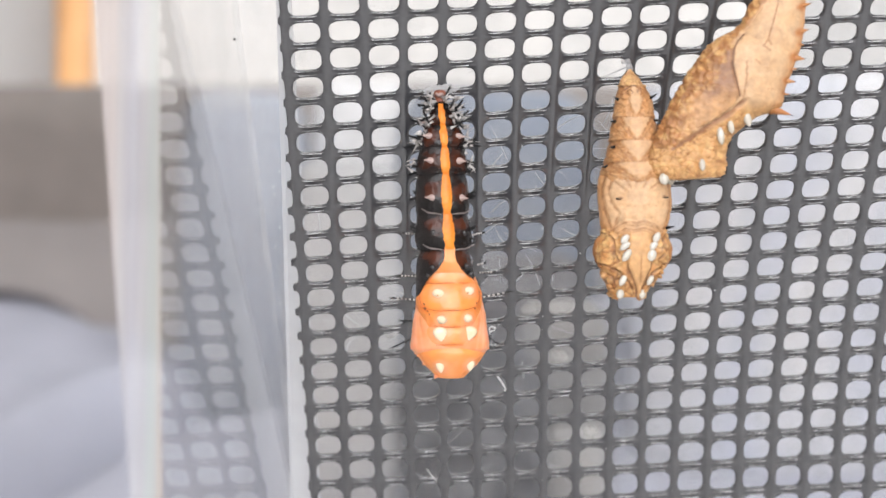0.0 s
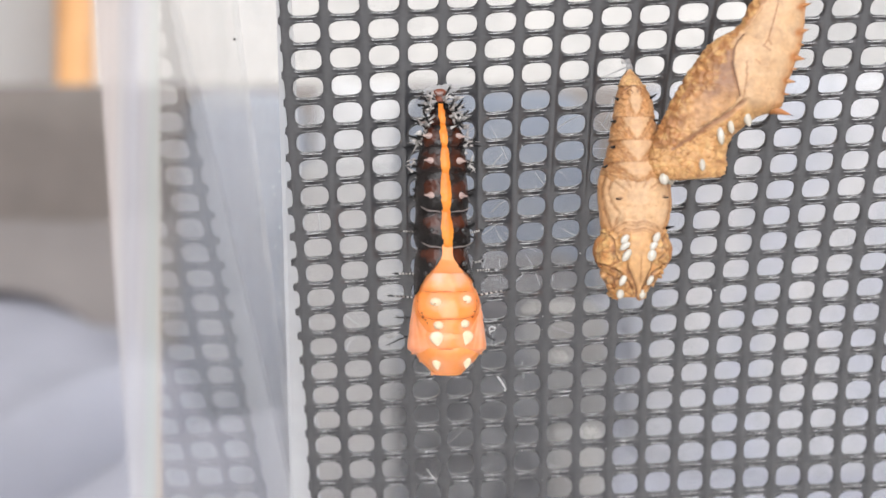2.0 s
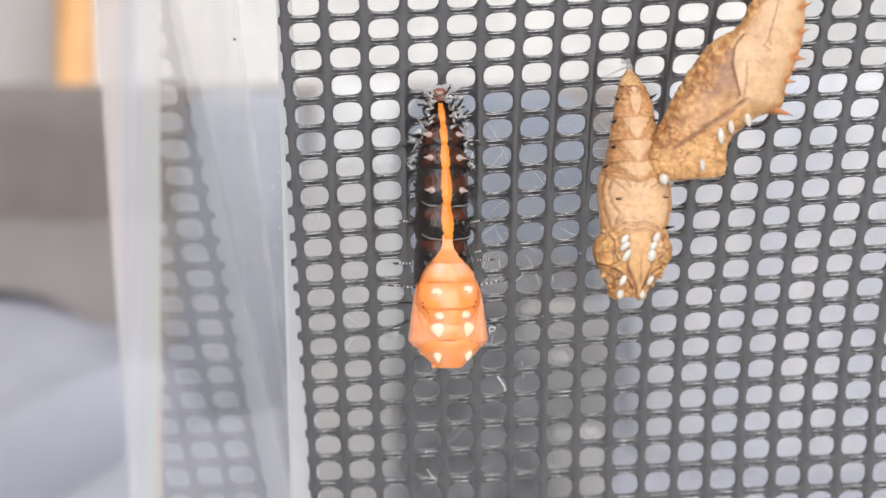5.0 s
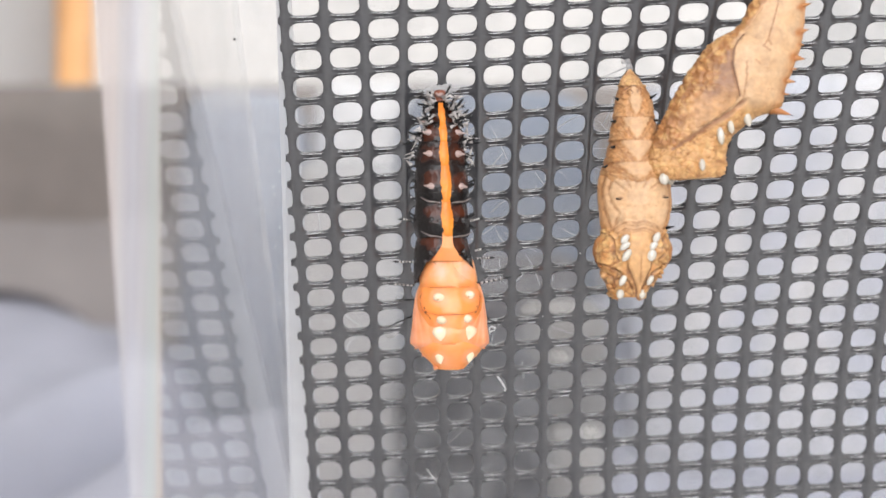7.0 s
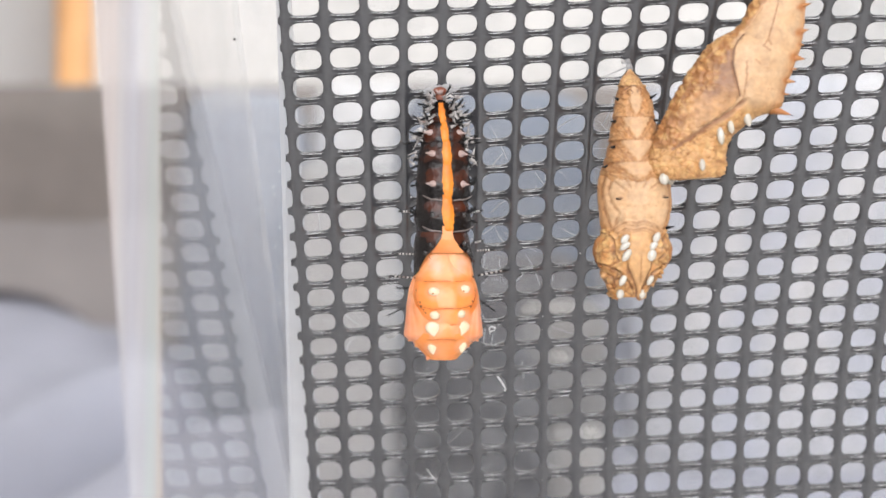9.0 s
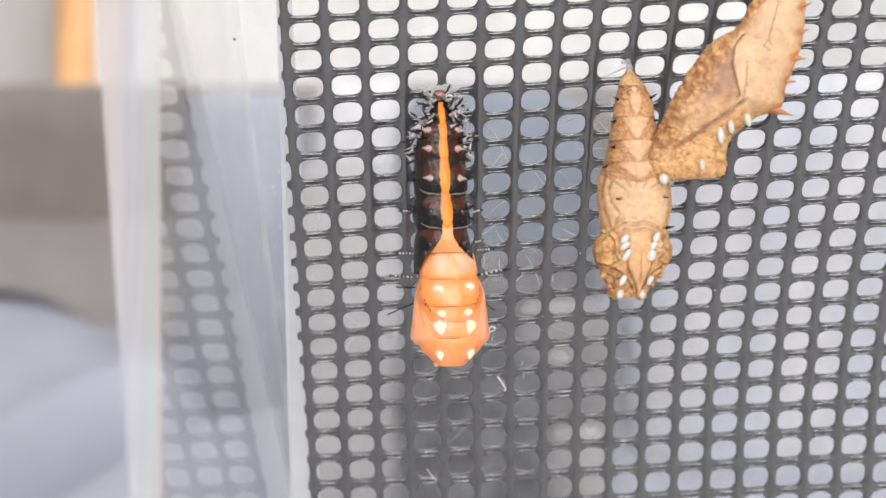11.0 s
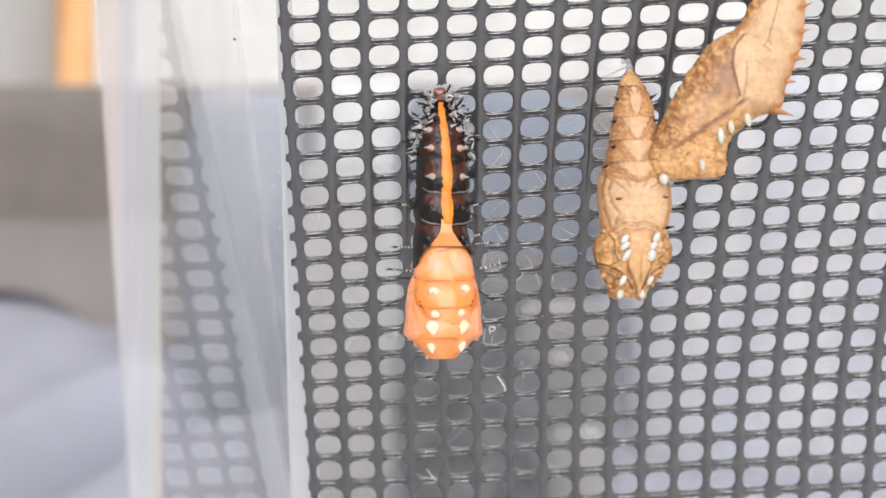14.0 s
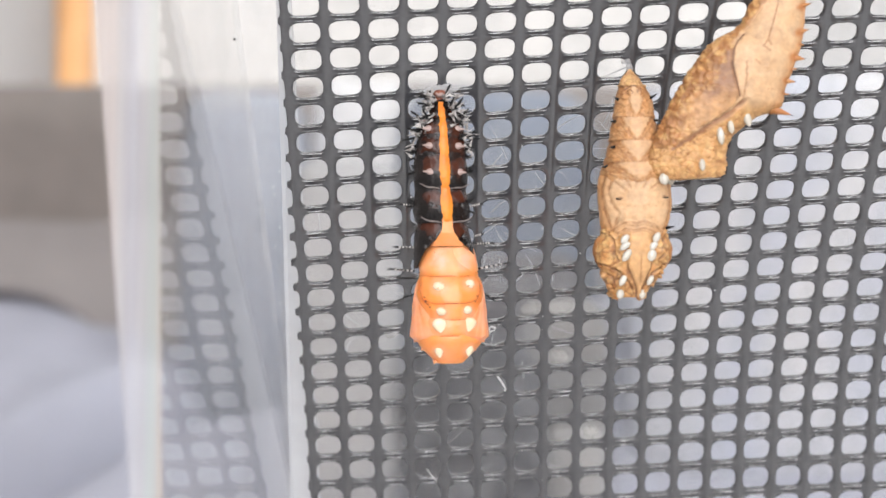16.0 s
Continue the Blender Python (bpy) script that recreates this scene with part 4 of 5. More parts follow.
def old_husk():
    depth = 92.0
    U = depth / 2154.0 * MM
    h = thing("chrysalis", at_depth(331, -331, depth * MM), "dry tan chrysalis with pearly white studs, hanging head down", "chrysalis",
              group="old chrysalises")
    # five overlapping rings of the abdomen
    cuts = (0.0, 2.7, 5.05, 6.4, 7.6, 9.0)
    for i, (k0, k1) in enumerate(zip(cuts, cuts[1:])):
        rows = []
        for j in range(7):
            s = section_at(ABDOMEN, k0 + (k1 - k0) * j / 6)
            rows.append((s[0], s[1] - (3 if j == 0 and i else 0), s[2], s[3] - (3 if j == 0 and i else 0)))
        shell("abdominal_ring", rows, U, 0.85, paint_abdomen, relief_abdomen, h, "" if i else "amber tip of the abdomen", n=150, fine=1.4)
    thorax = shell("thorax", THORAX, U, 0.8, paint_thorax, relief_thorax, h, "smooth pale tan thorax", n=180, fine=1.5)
    head = shell("head", HEAD, U, 0.7, paint_head, relief_head, h, "brown crumpled head end with a tan keel", n=200, fine=1.4)

    def paint_eye(x, v, c):
        return mix3(mix3(AMBER, BARK, 0.45 + 0.7 * cloud(x, v, 9, 3)), UMBER, 0.6 * step(0.75, 1.0, abs(c)))

    for side, cx in ((-1, -50), (1, 59)):
        ring = [(cx - 16 * w, 334 + 27 * f, cx + 16 * w, 334 + 27 * f) for f, w in ((-1, 0.1), (-0.9, 0.45), (-0.6, 0.8), (-0.2, 0.98), (0.2, 0.98), (0.6, 0.8), (0.9, 0.45), (1, 0.1))]
        shell("eye_bulge", ring, U, 0.85, paint_eye, lambda x, v, c: 1.4 * cloud(x, v, 9, 7), head, "rounded brown bulge", n=48, fine=2.5)
        # crumpled flange along the head's edge
        bm = bmesh.new()
        rnd = random.Random(90 + side)
        for f in range(14):
            s = section_at(HEAD, 3.1 + 3.8 * f / 13)
            x = (s[0] if side < 0 else s[2]) - side * rnd.uniform(1, 8)
            add_blob(bm, (x * U, -rnd.uniform(4, 20) * U, -(s[1] + rnd.uniform(-3, 3)) * U), rnd.uniform(3, 6) * U, rnd.uniform(4, 8) * U, rnd.uniform(2.5, 6) * U,
                     10, 7, rnd.uniform(-0.8, 0.8), 0.5)
        part("flange", bm, HUSK, head, "crumpled edge")
    # pearly studs: two stacks of slanting scales and two pairs at the front of the head
    for x, v, long, wide, tilt in ((-16, 314, 10, 6.5, -0.7), (-16, 326, 11, 6, -0.9), (-13, 342, 13, 6.5, -0.6), (40, 311, 10, 6.5, -0.5), (34, 325, 9, 6, -0.7), (31, 342, 11, 8, -0.3),
                                   (-18, 386, 11, 6, -0.5), (-21, 410, 9, 7, -0.2), (31, 386, 10, 5.5, -0.5), (19, 410, 9, 6, -0.4)):
        bm = bmesh.new()
        add_petal(bm, (x, front_of(HEAD, x, v, 0.7) - 4.5, -v), long, wide, 5, tilt, U)
        part("stud", bm, PEARL, head, "pearly white stud")
    bm = bmesh.new()
    add_petal(bm, (66, -26, -209), 11, 8, 8, 0.2, U)
    part("stud", bm, PEARL, thorax, "pearly white stud")
    # small dark thorns
    for x, v, dx, dv in ((-24, 69, -8, -6), (36, 66, 10, -8), (-30, 107, -8, 0), (44, 105, 9, 0), (-34, 152, -7, 2), (54, 148, 8, -2), (-47, 186, -6, 2), (68, 294, 10, -3)):
        bm = bmesh.new()
        y = front_of(ABDOMEN, x * 0.93, v, 0.85) if v < 214 else front_of(HEAD, x * 0.9, v, 0.7)
        add_cone(bm, Vector((x * 0.90, y, -v)) * U, Vector((x + dx, y - 4, -v - dv)) * U, 3.4 * U, 0.2 * U, 7)
        part("thorn", bm, BRISTLE, h, "small black thorn")
    for x, v in ((-26, 244), (56, 241)):
        bm = bmesh.new()
        y = front_of(THORAX, x, v, 0.8)
        add_cone(bm, Vector((x - 5 * (1 if x < 0 else -1), y, -v)) * U, Vector((x + 5 * (1 if x < 0 else -1), y - 3, -v - 1)) * U, 1.8 * U, 0.3 * U, 7)
        part("thorn", bm, BRISTLE, h, "small black thorn")
    # silk that holds the tip
    bm = bmesh.new()
    add_tube(bm, [Vector((0, 2, -14)) * U, Vector((-1, 10, -2)) * U, Vector((1, 30, 7)) * U, Vector((0, 84, 12)) * U], [6 * U, 5 * U, 4 * U, 4 * U], 8)
    part("silk_stalk", bm, SILK, h, "white silk attachment")
    return h


SIDE = [(150, -265, 185, -255), (133, -240, 208, -240), (116, -195, 210, -195), (92, -152, 206, -135), (46, -124, 192, -88), (14, -84, 174, -40),
        (0, -62, 165, -8), (-14, -40, 121, 10), (-36, 4, 84, 40), (-54, 44, 72, 62), (-68, 84, 70, 96), (-62, 108, 68, 106), (-48, 120, 60, 114)]
WING_EDGE_V = (-260, -200, -160, -140, -128, -112, -85, -55, -30, -12, 8, 30, 55, 72, 120)
WING_EDGE_X = (165, 146, 118, 100, 88, 82, 79, 85, 92, 84, 55, 20, -10, -32, -60)
WING_SEAM = [(100, -138), (88, -126), (82, -112), (79, -85), (84, -62), (88, -44), (92, -28)]
BACK_SEAMS = ([(104, -88), (103, -60), (97, -22), (82, 0), (62, 10)], [(166, -215), (162, -190), (153, -158), (143, -128), (148, -118)], [(143, -128), (134, -116), (146, -108)],
              [(120, -92), (126, -84)])
FOLD = [(104, -20), (80, -2), (56, 14), (20, 36), (-10, 55), (-26, 64)]
THORNS = ((207, -186, 9, -5, 7), (205, -140, 7, -5, 8), (196, -97, 9, 4, 9), (180, -56, 9, 3, 7), (187, -74, 5, -3, 4), (201, -120, 4, 2, 4), (173, -34, 5, 3, 4), (162, -6, 19, 11, 9))


def wing_side(x, v):
    return float(np.interp(v, WING_EDGE_V, WING_EDGE_X)) - x


def paint_side(x, v, c):
    x, v = x + 7 * math.sqrt(max(0.0, 1 - c * c)), v - 3 * math.sqrt(max(0.0, 1 - c * c))
    wing = wing_side(x, v)
    rim = (1 + c) * 62
    col = mix3((0.575, 0.38, 0.22), TAN, 0.22 + 0.40 * cloud(x, v, 30, 1))
    col = mix3(col, AMBER, 0.75 * step(0.62, 1.0, c))
    for tx, tv, dx, dv, r in THORNS:
        near = math.hypot(x - tx + r * 0.6, (v - tv) * 1.3)
        col = mix3(col, (0.44, 0.15, 0.035), 0.85 * step(r * 1.9, r * 0.3, near + 2.5 * cloud(x, v, 8, 2)))
    fold, along = off_line(FOLD, x, v)
    below = v > float(np.interp(x, [p[0] for p in FOLD[::-1]], [p[1] for p in FOLD[::-1]]))
    if wing > 0 and not (below and v > -30):
        patch = mix3((0.29, 0.155, 0.09), TAN, 0.65 * cloud(x, v, 24, 3) + 0.85 * step(-50, -5, v))
        patch = mix3(patch, BARK, 0.55 * step(0.2, 0.7, cloud(x, v, 13, 4)))
        craze = cracks(x, v, 15, 5)
        crust = mix3(mix3(AMBER, BARK, 0.4), GOLD, 0.85 * step(-0.4, 0.5, cloud(x, v, 12, 6)))
        crust = mix3(crust, BARK, 0.9 * step(-0.1, 0.45, cloud(x, v, 19, 7)) + 0.65 * step(0.18, 0.02, craze))
        band = step(40, 16, rim + 16 * cloud(x, v, 16, 8) - 0.30 * max(0, v))
        col = mix3(col, mix3(patch, crust, band), step(0, 6, wing + 3 * cloud(x, v, 10, 9)) if v < -118 or v > -24 else 1.0)
    if below and wing_side(x, v) > -150 and v > -25:
        craze = min(cracks(x * 0.6, v, 11, 10), cracks(x, v, 17, 18))
        belly = mix3((0.54, 0.285, 0.11), GOLD, 0.3 + 0.8 * cloud(x, v, 11, 11))
        belly = mix3(belly, BARK, 0.8 * step(0.20, 0.03, craze) * step(-0.3, 0.4, cloud(x, v, 20, 17)) + 0.5 * step(0.15, 0.7, cloud(x, v, 16, 12)))
        col = mix3(col, belly, step(-24, 2, v))
    # shade under the fold, painted as a tapering dark brown band
    col = mix3(col, (0.24, 0.11, 0.06), 0.8 * step(2.5 + 6.0 * math.sin(math.pi * min(1.0, along * 0.85 + 0.1)), 0.5, fold + 3.0 * cloud(x, v, 12, 13)))
    seam = off_line(WING_SEAM, x, v)[0]
    col = mix3(col, UMBER, 0.95 * step(1.9, 0.7, seam + 0.6 * cloud(x, v, 6, 14)))
    for line in BACK_SEAMS:
        col = mix3(col, BARK, 0.75 * step(2.0, 0.6, off_line(line, x, v)[0] + 1.0 * cloud(x, v, 6, 15)))
    return mix3(col, BARK, 0.45 * step(0.62, 0.9, cloud(x, v, 9, 16)))


def relief_side(x, v, c):
    x, v = x + 7 * math.sqrt(max(0.0, 1 - c * c)), v - 3 * math.sqrt(max(0.0, 1 - c * c))
    wing = wing_side(x, v)
    rim = (1 + c) * 62
    out = 1.2 * cloud(x, v, 24, 20) + 0.5 * cloud(x, v, 6, 21)
    if wing > 0:
        out += 3.0 * step(0, 5, wing)
        band = step(40, 18, rim + 8 * cloud(x, v, 14, 8))
        out += band * (2.6 * cloud(x, v, 11, 6) - 2.0 * step(0.26, 0.0, cracks(x, v, 15, 5)))
    if v > 0:
        out += step(0, 30, v) * (2.6 * cloud(x, v, 13, 11) - 2.2 * step(0.30, 0.0, cracks(x * 0.6, v, 11, 10)))
    out -= 4.5 * step(7, 0, off_line(FOLD, x, v)[0] + 2.0 * cloud(x, v, 12, 13)) + 2.0 * step(3, 0, off_line(WING_SEAM, x, v)[0])
    return out


def side_husk():
    depth = 90.5
    U = depth / 2154.0 * MM
    h = thing("chrysalis", at_depth(431, -241, depth * MM), "dry tan chrysalis seen from its side, thorny along the back", "chrysalis",
              group="old chrysalises")
    shell("body", SIDE, U, 0.5, paint_side, relief_side, h, "pale tan body with a brown wing case and crazed golden edge", n=300, fine=1.3)
    # rust-coloured thorns along the back, broad at the foot
    for x, v, dx, dv, r in THORNS:
        a, b = Vector((x - 9 - r * 0.7, -8, -v)), Vector((x + dx, -13, -v - dv))
        bm = bmesh.new()
        add_cone(bm, a * U, b * U, r * 1.05 * U, 0.5 * U, 10)
        thorn = part("thorn", bm, RUST, h, "rust-brown thorn")
        bm = bmesh.new()
        add_cone(bm, a.lerp(b, 0.80) * U, a.lerp(b, 1.10) * U, r * 0.20 * U, 0.3 * U, 8)
        part("thorn_tip", bm, BRISTLE, thorn, "dark thorn tip")
    for x, v, rx, rz, tilt in ((54, 44, 6.5, 16, 0.12), (72, 28, 6, 12, 0.15), (103, 14, 7, 13, 0.2), (20, 95, 5.5, 11, 0.0), (-43, 118, 9, 11, 0.2)):
        bm = bmesh.new()
        add_petal(bm, (x, front_of(SIDE, x, v, 0.5) - 4.0, -v), rz, rx, 6, tilt, U)
        part("stud", bm, PEARL, h, "glossy pearly white stud")
    return h


old_husk()
side_husk()


# ---- larva shedding its skin ----
TIMES = (0, 0.5, 1, 1.5, 2, 2.5, 3, 3.5, 4, 4.5, 5.0, 5.5, 6.0, 6.5, 7, 7.5, 8, 8.5, 9, 9.5, 10, 10.5, 11, 11.5, 12, 12.5, 13, 13.5, 14, 14.5, 15,
         15.5, 16)
# sideways and downward shifts of the moving parts, in grid units
MOVES = {}
SIDEWAYS = (0, 0, 0, 0, 0, 0, 0, 0, 0, 0, 0, 0, 0, 0, 0, 0, 0, 0, 0, 0, 0, 0, 0, 0, 0, 0, 0, 0, 0, 0, 0, 0, 0)
DOWNWARD = (0, 0, 0, 0, -2, -5, -5, -5, -5, -5, -3, 0, 0, 0, 0, -4, -5, -5, -5, -5, -3, -1, 0, 0, 0, -4, -4, -4, -4, -4, -3, 0, 0)
MOVES["tail_tip"] = (SIDEWAYS, DOWNWARD)
SIDEWAYS = (0, 0, -2, -3, 0, 1, 1, 3, 3, 2, 0, -3, -3, -3, -2, 1, 1, 3, 3, 3, 1, -2, -3, -3, -3, 1, 1, 1, 1, 2, 1, -1, -2)
DOWNWARD = (0, 1, 0, -3, 0, 1, 0, -2, -2, -2, -5, -9, -11, -11, -12, -8, -11, -11, -12, -12, -14, -18, -21, -22, -22, -17, -18, -22, -22,
             -20, -18, -23, -26)
MOVES["c"] = (SIDEWAYS, DOWNWARD)
SIDEWAYS = (0, -1, -1, -3, -1, 0, 0, 2, 2, 1, 0, -2, -3, -3, -1, 0, 0, 2, 2, 2, 1, -1, -3, -3, -3, 0, 0, 2, 1, 2, 0, -1, -3)
DOWNWARD = (0, 2, -3, -4, -4, -15, -17, -11, -9, -10, -13, -16, -18, -18, -20, -24, -30, -29, -24, -25, -28, -32, -34, -35, -35, -40, -43,
             -37, -37, -37, -35, -40, -45)
MOVES["d"] = (SIDEWAYS, DOWNWARD)
SIDEWAYS = (0, -1, -3, -3, -4, -6, -4, -3, -4, -4, -4, -4, -4, -4, -4, -6, -6, -4, -4, -4, -4, -4, -4, -4, -4, -6, -6, -6, -6, -3, -4, -3,
             -4)
DOWNWARD = (0, 2, -2, -5, -4, -15, -20, -21, -22, -22, -22, -23, -24, -24, -25, -31, -39, -40, -39, -39, -39, -40, -40, -40, -40, -48, -52,
             -53, -51, -46, -43, -46, -51)
MOVES["f"] = (SIDEWAYS, DOWNWARD)
SIDEWAYS = (0, -1, -1, 0, -4, -7, -6, -6, -7, -6, -2, 1, 1, 1, 1, -6, -8, -6, -7, -7, -4, 0, 1, 1, 1, -4, -4, -7, -7, -6, -4, 1, 1)
DOWNWARD = (0, 3, 6, 9, 15, 6, 1, -2, -4, -4, -2, 0, 1, 2, 7, 7, 0, -2, -3, -4, -6, -8, -7, -6, 4, 4, -1, -4, -4, -3, -4, -9, -12)
MOVES["band"] = (SIDEWAYS, DOWNWARD)
SIDEWAYS = (0, -1, -1, 0, -6, -12, -10, -11, -12, -11, -4, 0, 0, 0, -1, -12, -15, -12, -13, -12, -8, -2, 0, 0, 0, -9, -10, -13, -13, -13,
             -9, -2, -1)
DOWNWARD = (0, 2, -1, 0, 8, 2, -1, -5, -6, -7, -7, -7, -7, -6, -1, 0, -7, -9, -9, -10, -11, -11, -11, -11, -6, -5, -8, -11, -11, -9, -9,
             -11, -15)
MOVES["wing"] = (SIDEWAYS, DOWNWARD)
SIDEWAYS = (0, -1, -1, 1, -6, -12, -12, -13, -13, -12, -4, 1, 1, 0, -1, -13, -15, -13, -14, -13, -8, 0, 0, 1, 0, -11, -12, -15, -15, -15,
             -11, -3, -2)
DOWNWARD = (0, 1, 1, -3, -5, -17, -20, -24, -24, -24, -18, -13, -13, -13, -15, -21, -30, -30, -32, -32, -28, -23, -21, -21, -21, -29, -33,
             -35, -34, -32, -28, -25, -26)
MOVES["head"] = (SIDEWAYS, DOWNWARD)
DEPTH = 94.5
UNIT = DEPTH / 2154.0 * MM


def blend(a, b, k):
    """Shifts between two of the rows above."""
    return tuple(tuple(p + (q - p) * k for p, q in zip(u, v)) for u, v in zip(a, b))


STILL = ((0,) * len(TIMES), (0,) * len(TIMES))
MOVES["a"] = blend(STILL, MOVES["c"], 0.12)
MOVES["b"] = blend(STILL, MOVES["c"], 0.5)
MOVES["e"] = blend(MOVES["d"], MOVES["f"], 0.5)
MOVES["low_spot"] = blend(MOVES["band"], MOVES["wing"], 0.8)
MOVES["wing_case"] = (blend(MOVES["band"], MOVES["head"], 0.6)[0], blend(MOVES["wing"], MOVES["head"], 0.6)[1])
SWELL = [min(1.0, max(0.0, (b - f - 8) / 38)) for b, f in zip(MOVES["band"][1], MOVES["f"][1])]
MOVES["shoulder_r"] = (tuple(x + 8 * e for x, e in zip(MOVES["band"][0], SWELL)), MOVES["band"][1])
MOVES["shoulder_l"] = (tuple(x - 4 * e for x, e in zip(MOVES["band"][0], SWELL)), MOVES["band"][1])
MOVES["root_r"] = (tuple(x + 3 * e for x, e in zip(MOVES["wing_case"][0], SWELL)), MOVES["wing_case"][1])
MOVES["root_l"] = (tuple(x - 3 * e for x, e in zip(MOVES["wing_case"][0], SWELL)), MOVES["wing_case"][1])
MOVES["g"] = blend(STILL, MOVES["f"], 1.5)
moving = []
CX = 18
SKIN_F = [(-32, 268, 49, 268), (-40, 276, 56, 276), (-42, 310, 63, 310), (-42, 345, 69, 345), (-42, 380, 72, 380)]
WAIST = [(-14, 240, 40, 240, 0.74), (-20, 262, 40, 262, 0.74), (-25, 280, 44, 280, 0.75), (-29, 292, 48, 292, 0.75), (-34, 308, 54, 308, 0.76),
         (-37, 326, 64, 326, 0.77), (-36, 338, 67, 338, 0.77), (-30, 348, 60, 348, 0.76)]
BAND = [(-32, 328, 60, 328, 0.76), (-37.5, 338, 68, 338, 0.79), (-40.5, 352, 74, 352, 0.85), (-42, 368, 75, 368, 0.90), (-40, 384, 74, 384, 0.95),
        (-35, 400, 71, 400, 1.0), (-31, 416, 67, 416, 1.0), (-22, 430, 58, 430, 0.9)]
THOR = [(-24, 398, 60, 398, 0.95), (-34, 414, 70, 414, 1.0), (-36, 430, 72, 430, 1.0), (-34, 444, 70, 444, 0.97), (-24, 458, 60, 458, 0.9)]
MANTLE = [(-18, 350, 54, 350, 0.34), (-34, 364, 70, 364, 0.40), (-43, 384, 79, 384, 0.53), (-47, 405, 83, 405, 0.63), (-50, 430, 86, 430, 0.70),
          (-52, 445, 88, 445, 0.71), (-50, 453, 86, 453, 0.68), (-40, 461, 76, 461, 0.66), (-26, 466, 62, 466, 0.66)]
HEADP = [(-30, 438, 70, 438), (-40, 456, 79, 456), (-34, 471, 73, 471), (-21, 486, 60, 486), (-10, 497, 49, 497), (-4, 503, 43, 503)]


def bristly(bm, base, end, r, unit, seed):
    """A spine with short side bristles."""
    rnd = random.Random(seed)
    base, end = Vector(base), Vector(end)
    add_cone(bm, base * unit, end * unit, r * unit, 0.5 * unit, 6)
    axis = end - base
    for i in range(10):
        at = base.lerp(end, 0.15 + 0.8 * i / 10)
        add_blob(bm, at * unit, r * 1.15 * unit, r * 1.15 * unit, r * 1.15 * unit, 6, 4)
        off = axis.normalized().orthogonal() * rnd.uniform(-1, 1) + axis.normalized().cross(axis.normalized().orthogonal()) * rnd.uniform(-1, 1)
        tip = at + off.normalized() * rnd.uniform(2.5, 5.0) + axis.normalized() * 3
        add_cone(bm, at * unit, tip * unit, 1.05 * unit, 0.4 * unit, 4)


def add_drop(bm, at, rx, ry, rz, tail, side=0):
    """A raised drop, rounded above and drawn out to a blunt point below."""
    rings = []
    for j in range(15):
        s = -0.985 + 1.965 * j / 14
        w = math.sqrt(1 - s * s) if s < 0 else 1 - s ** 1.7
        z = -s * (rz if s < 0 else rz + tail)
        rings.append([Vector((at.x + rx * w * math.cos(b) - side * 2.0 * max(s, 0) ** 2, at.y - 3.5 * max(s, 0) ** 2 + ry * w * math.sin(b), at.z + z)) * UNIT
                      for b in [2 * math.pi * q / 14 for q in range(14)]])
    add_loft(bm, rings)


PUPA_SPOTS = ((-2, 353, 11), (51, 349, 9), (4, 398, 9), (49, 396, 8), (1, 423, 14), (53, 422, 14), (1, 481, 9), (54, 479, 9))
PUPA_SEAMS = ([(-40, 330), (-14, 336), (18, 335), (50, 335), (70, 330)], [(-34, 377), (-4, 383), (18, 382), (42, 382), (70, 377)], [(-14, 409), (18, 411), (50, 409)],
              [(-14, 443), (18, 441), (50, 443)], [(-34, 346), (-36, 360), (-31, 376), (-20, 386), (-12, 409)], [(70, 348), (70, 364), (63, 380), (54, 400)])


def paint_pupa(x, v):
    """Fresh pupa: orange, peach along the middle, fold shading painted as deeper orange, pinkish round the raised
    spots.
    """
    col = mix3((0.86, 0.285, 0.065), (0.85, 0.345, 0.145), 0.6 * math.exp(-((x - 18) / 17) ** 2) + 0.35 * cloud(x, v, 26, 1))
    for line in PUPA_SEAMS:
        d = off_line(line, x, v)[0]
        col = mix3(col, (0.74, 0.185, 0.030), 0.45 * step(7.0, 0.5, d + 2.0 * cloud(x, v, 12, 2)))
    for sx, sv, r in PUPA_SPOTS:
        col = mix3(col, (0.83, 0.36, 0.19), 0.8 * step(r * 2.0, r * 0.8, math.hypot(x - sx, v - sv)))
    return col


def paint_waist(x, v):
    col = mix3((0.85, 0.30, 0.085), (0.84, 0.37, 0.17), 0.5 + 0.6 * cloud(x, v, 22, 3))
    for sx in (0, 38):
        col = mix3(col, (0.76, 0.43, 0.33), 0.6 * step(19, 3, math.hypot(x - sx, (v - 308) * 0.8) + 5 * cloud(x, v, 9, 4)))
    # shading along the waist's lower seam, put in as deeper orange
    return mix3(col, (0.80, 0.23, 0.045), 0.7 * step(9, 1, abs(v - 333)))


def paint_mantle(x, v):
    """Wing cases: pinkish orange, with paler veins that run down them and a brown fold where they leave the body."""
    out = abs(x - 18)
    col = mix3((0.84, 0.275, 0.10), (0.83, 0.36, 0.20), 0.45 + 0.5 * cloud(x, v, 24, 5) + 0.3 * step(54, 66, out))
    fold = out - float(np.interp(v, (350, 380, 410, 440), (50, 56, 50, 40)))
    col = mix3(col, (0.60, 0.20, 0.055), 0.7 * step(3.5, 0.5, abs(fold) + 1.5 * cloud(x, v, 8, 6)) * step(440, 415, v))
    vein = min(abs(out - float(np.interp(v, (350, 400, 450), mid))) for mid in ((55, 60, 58), (50, 55, 47)))
    return mix3(col, (0.86, 0.46, 0.30), 0.3 * step(3.0, 0.4, vein + 0.8 * cloud(x, v, 9, 7)))


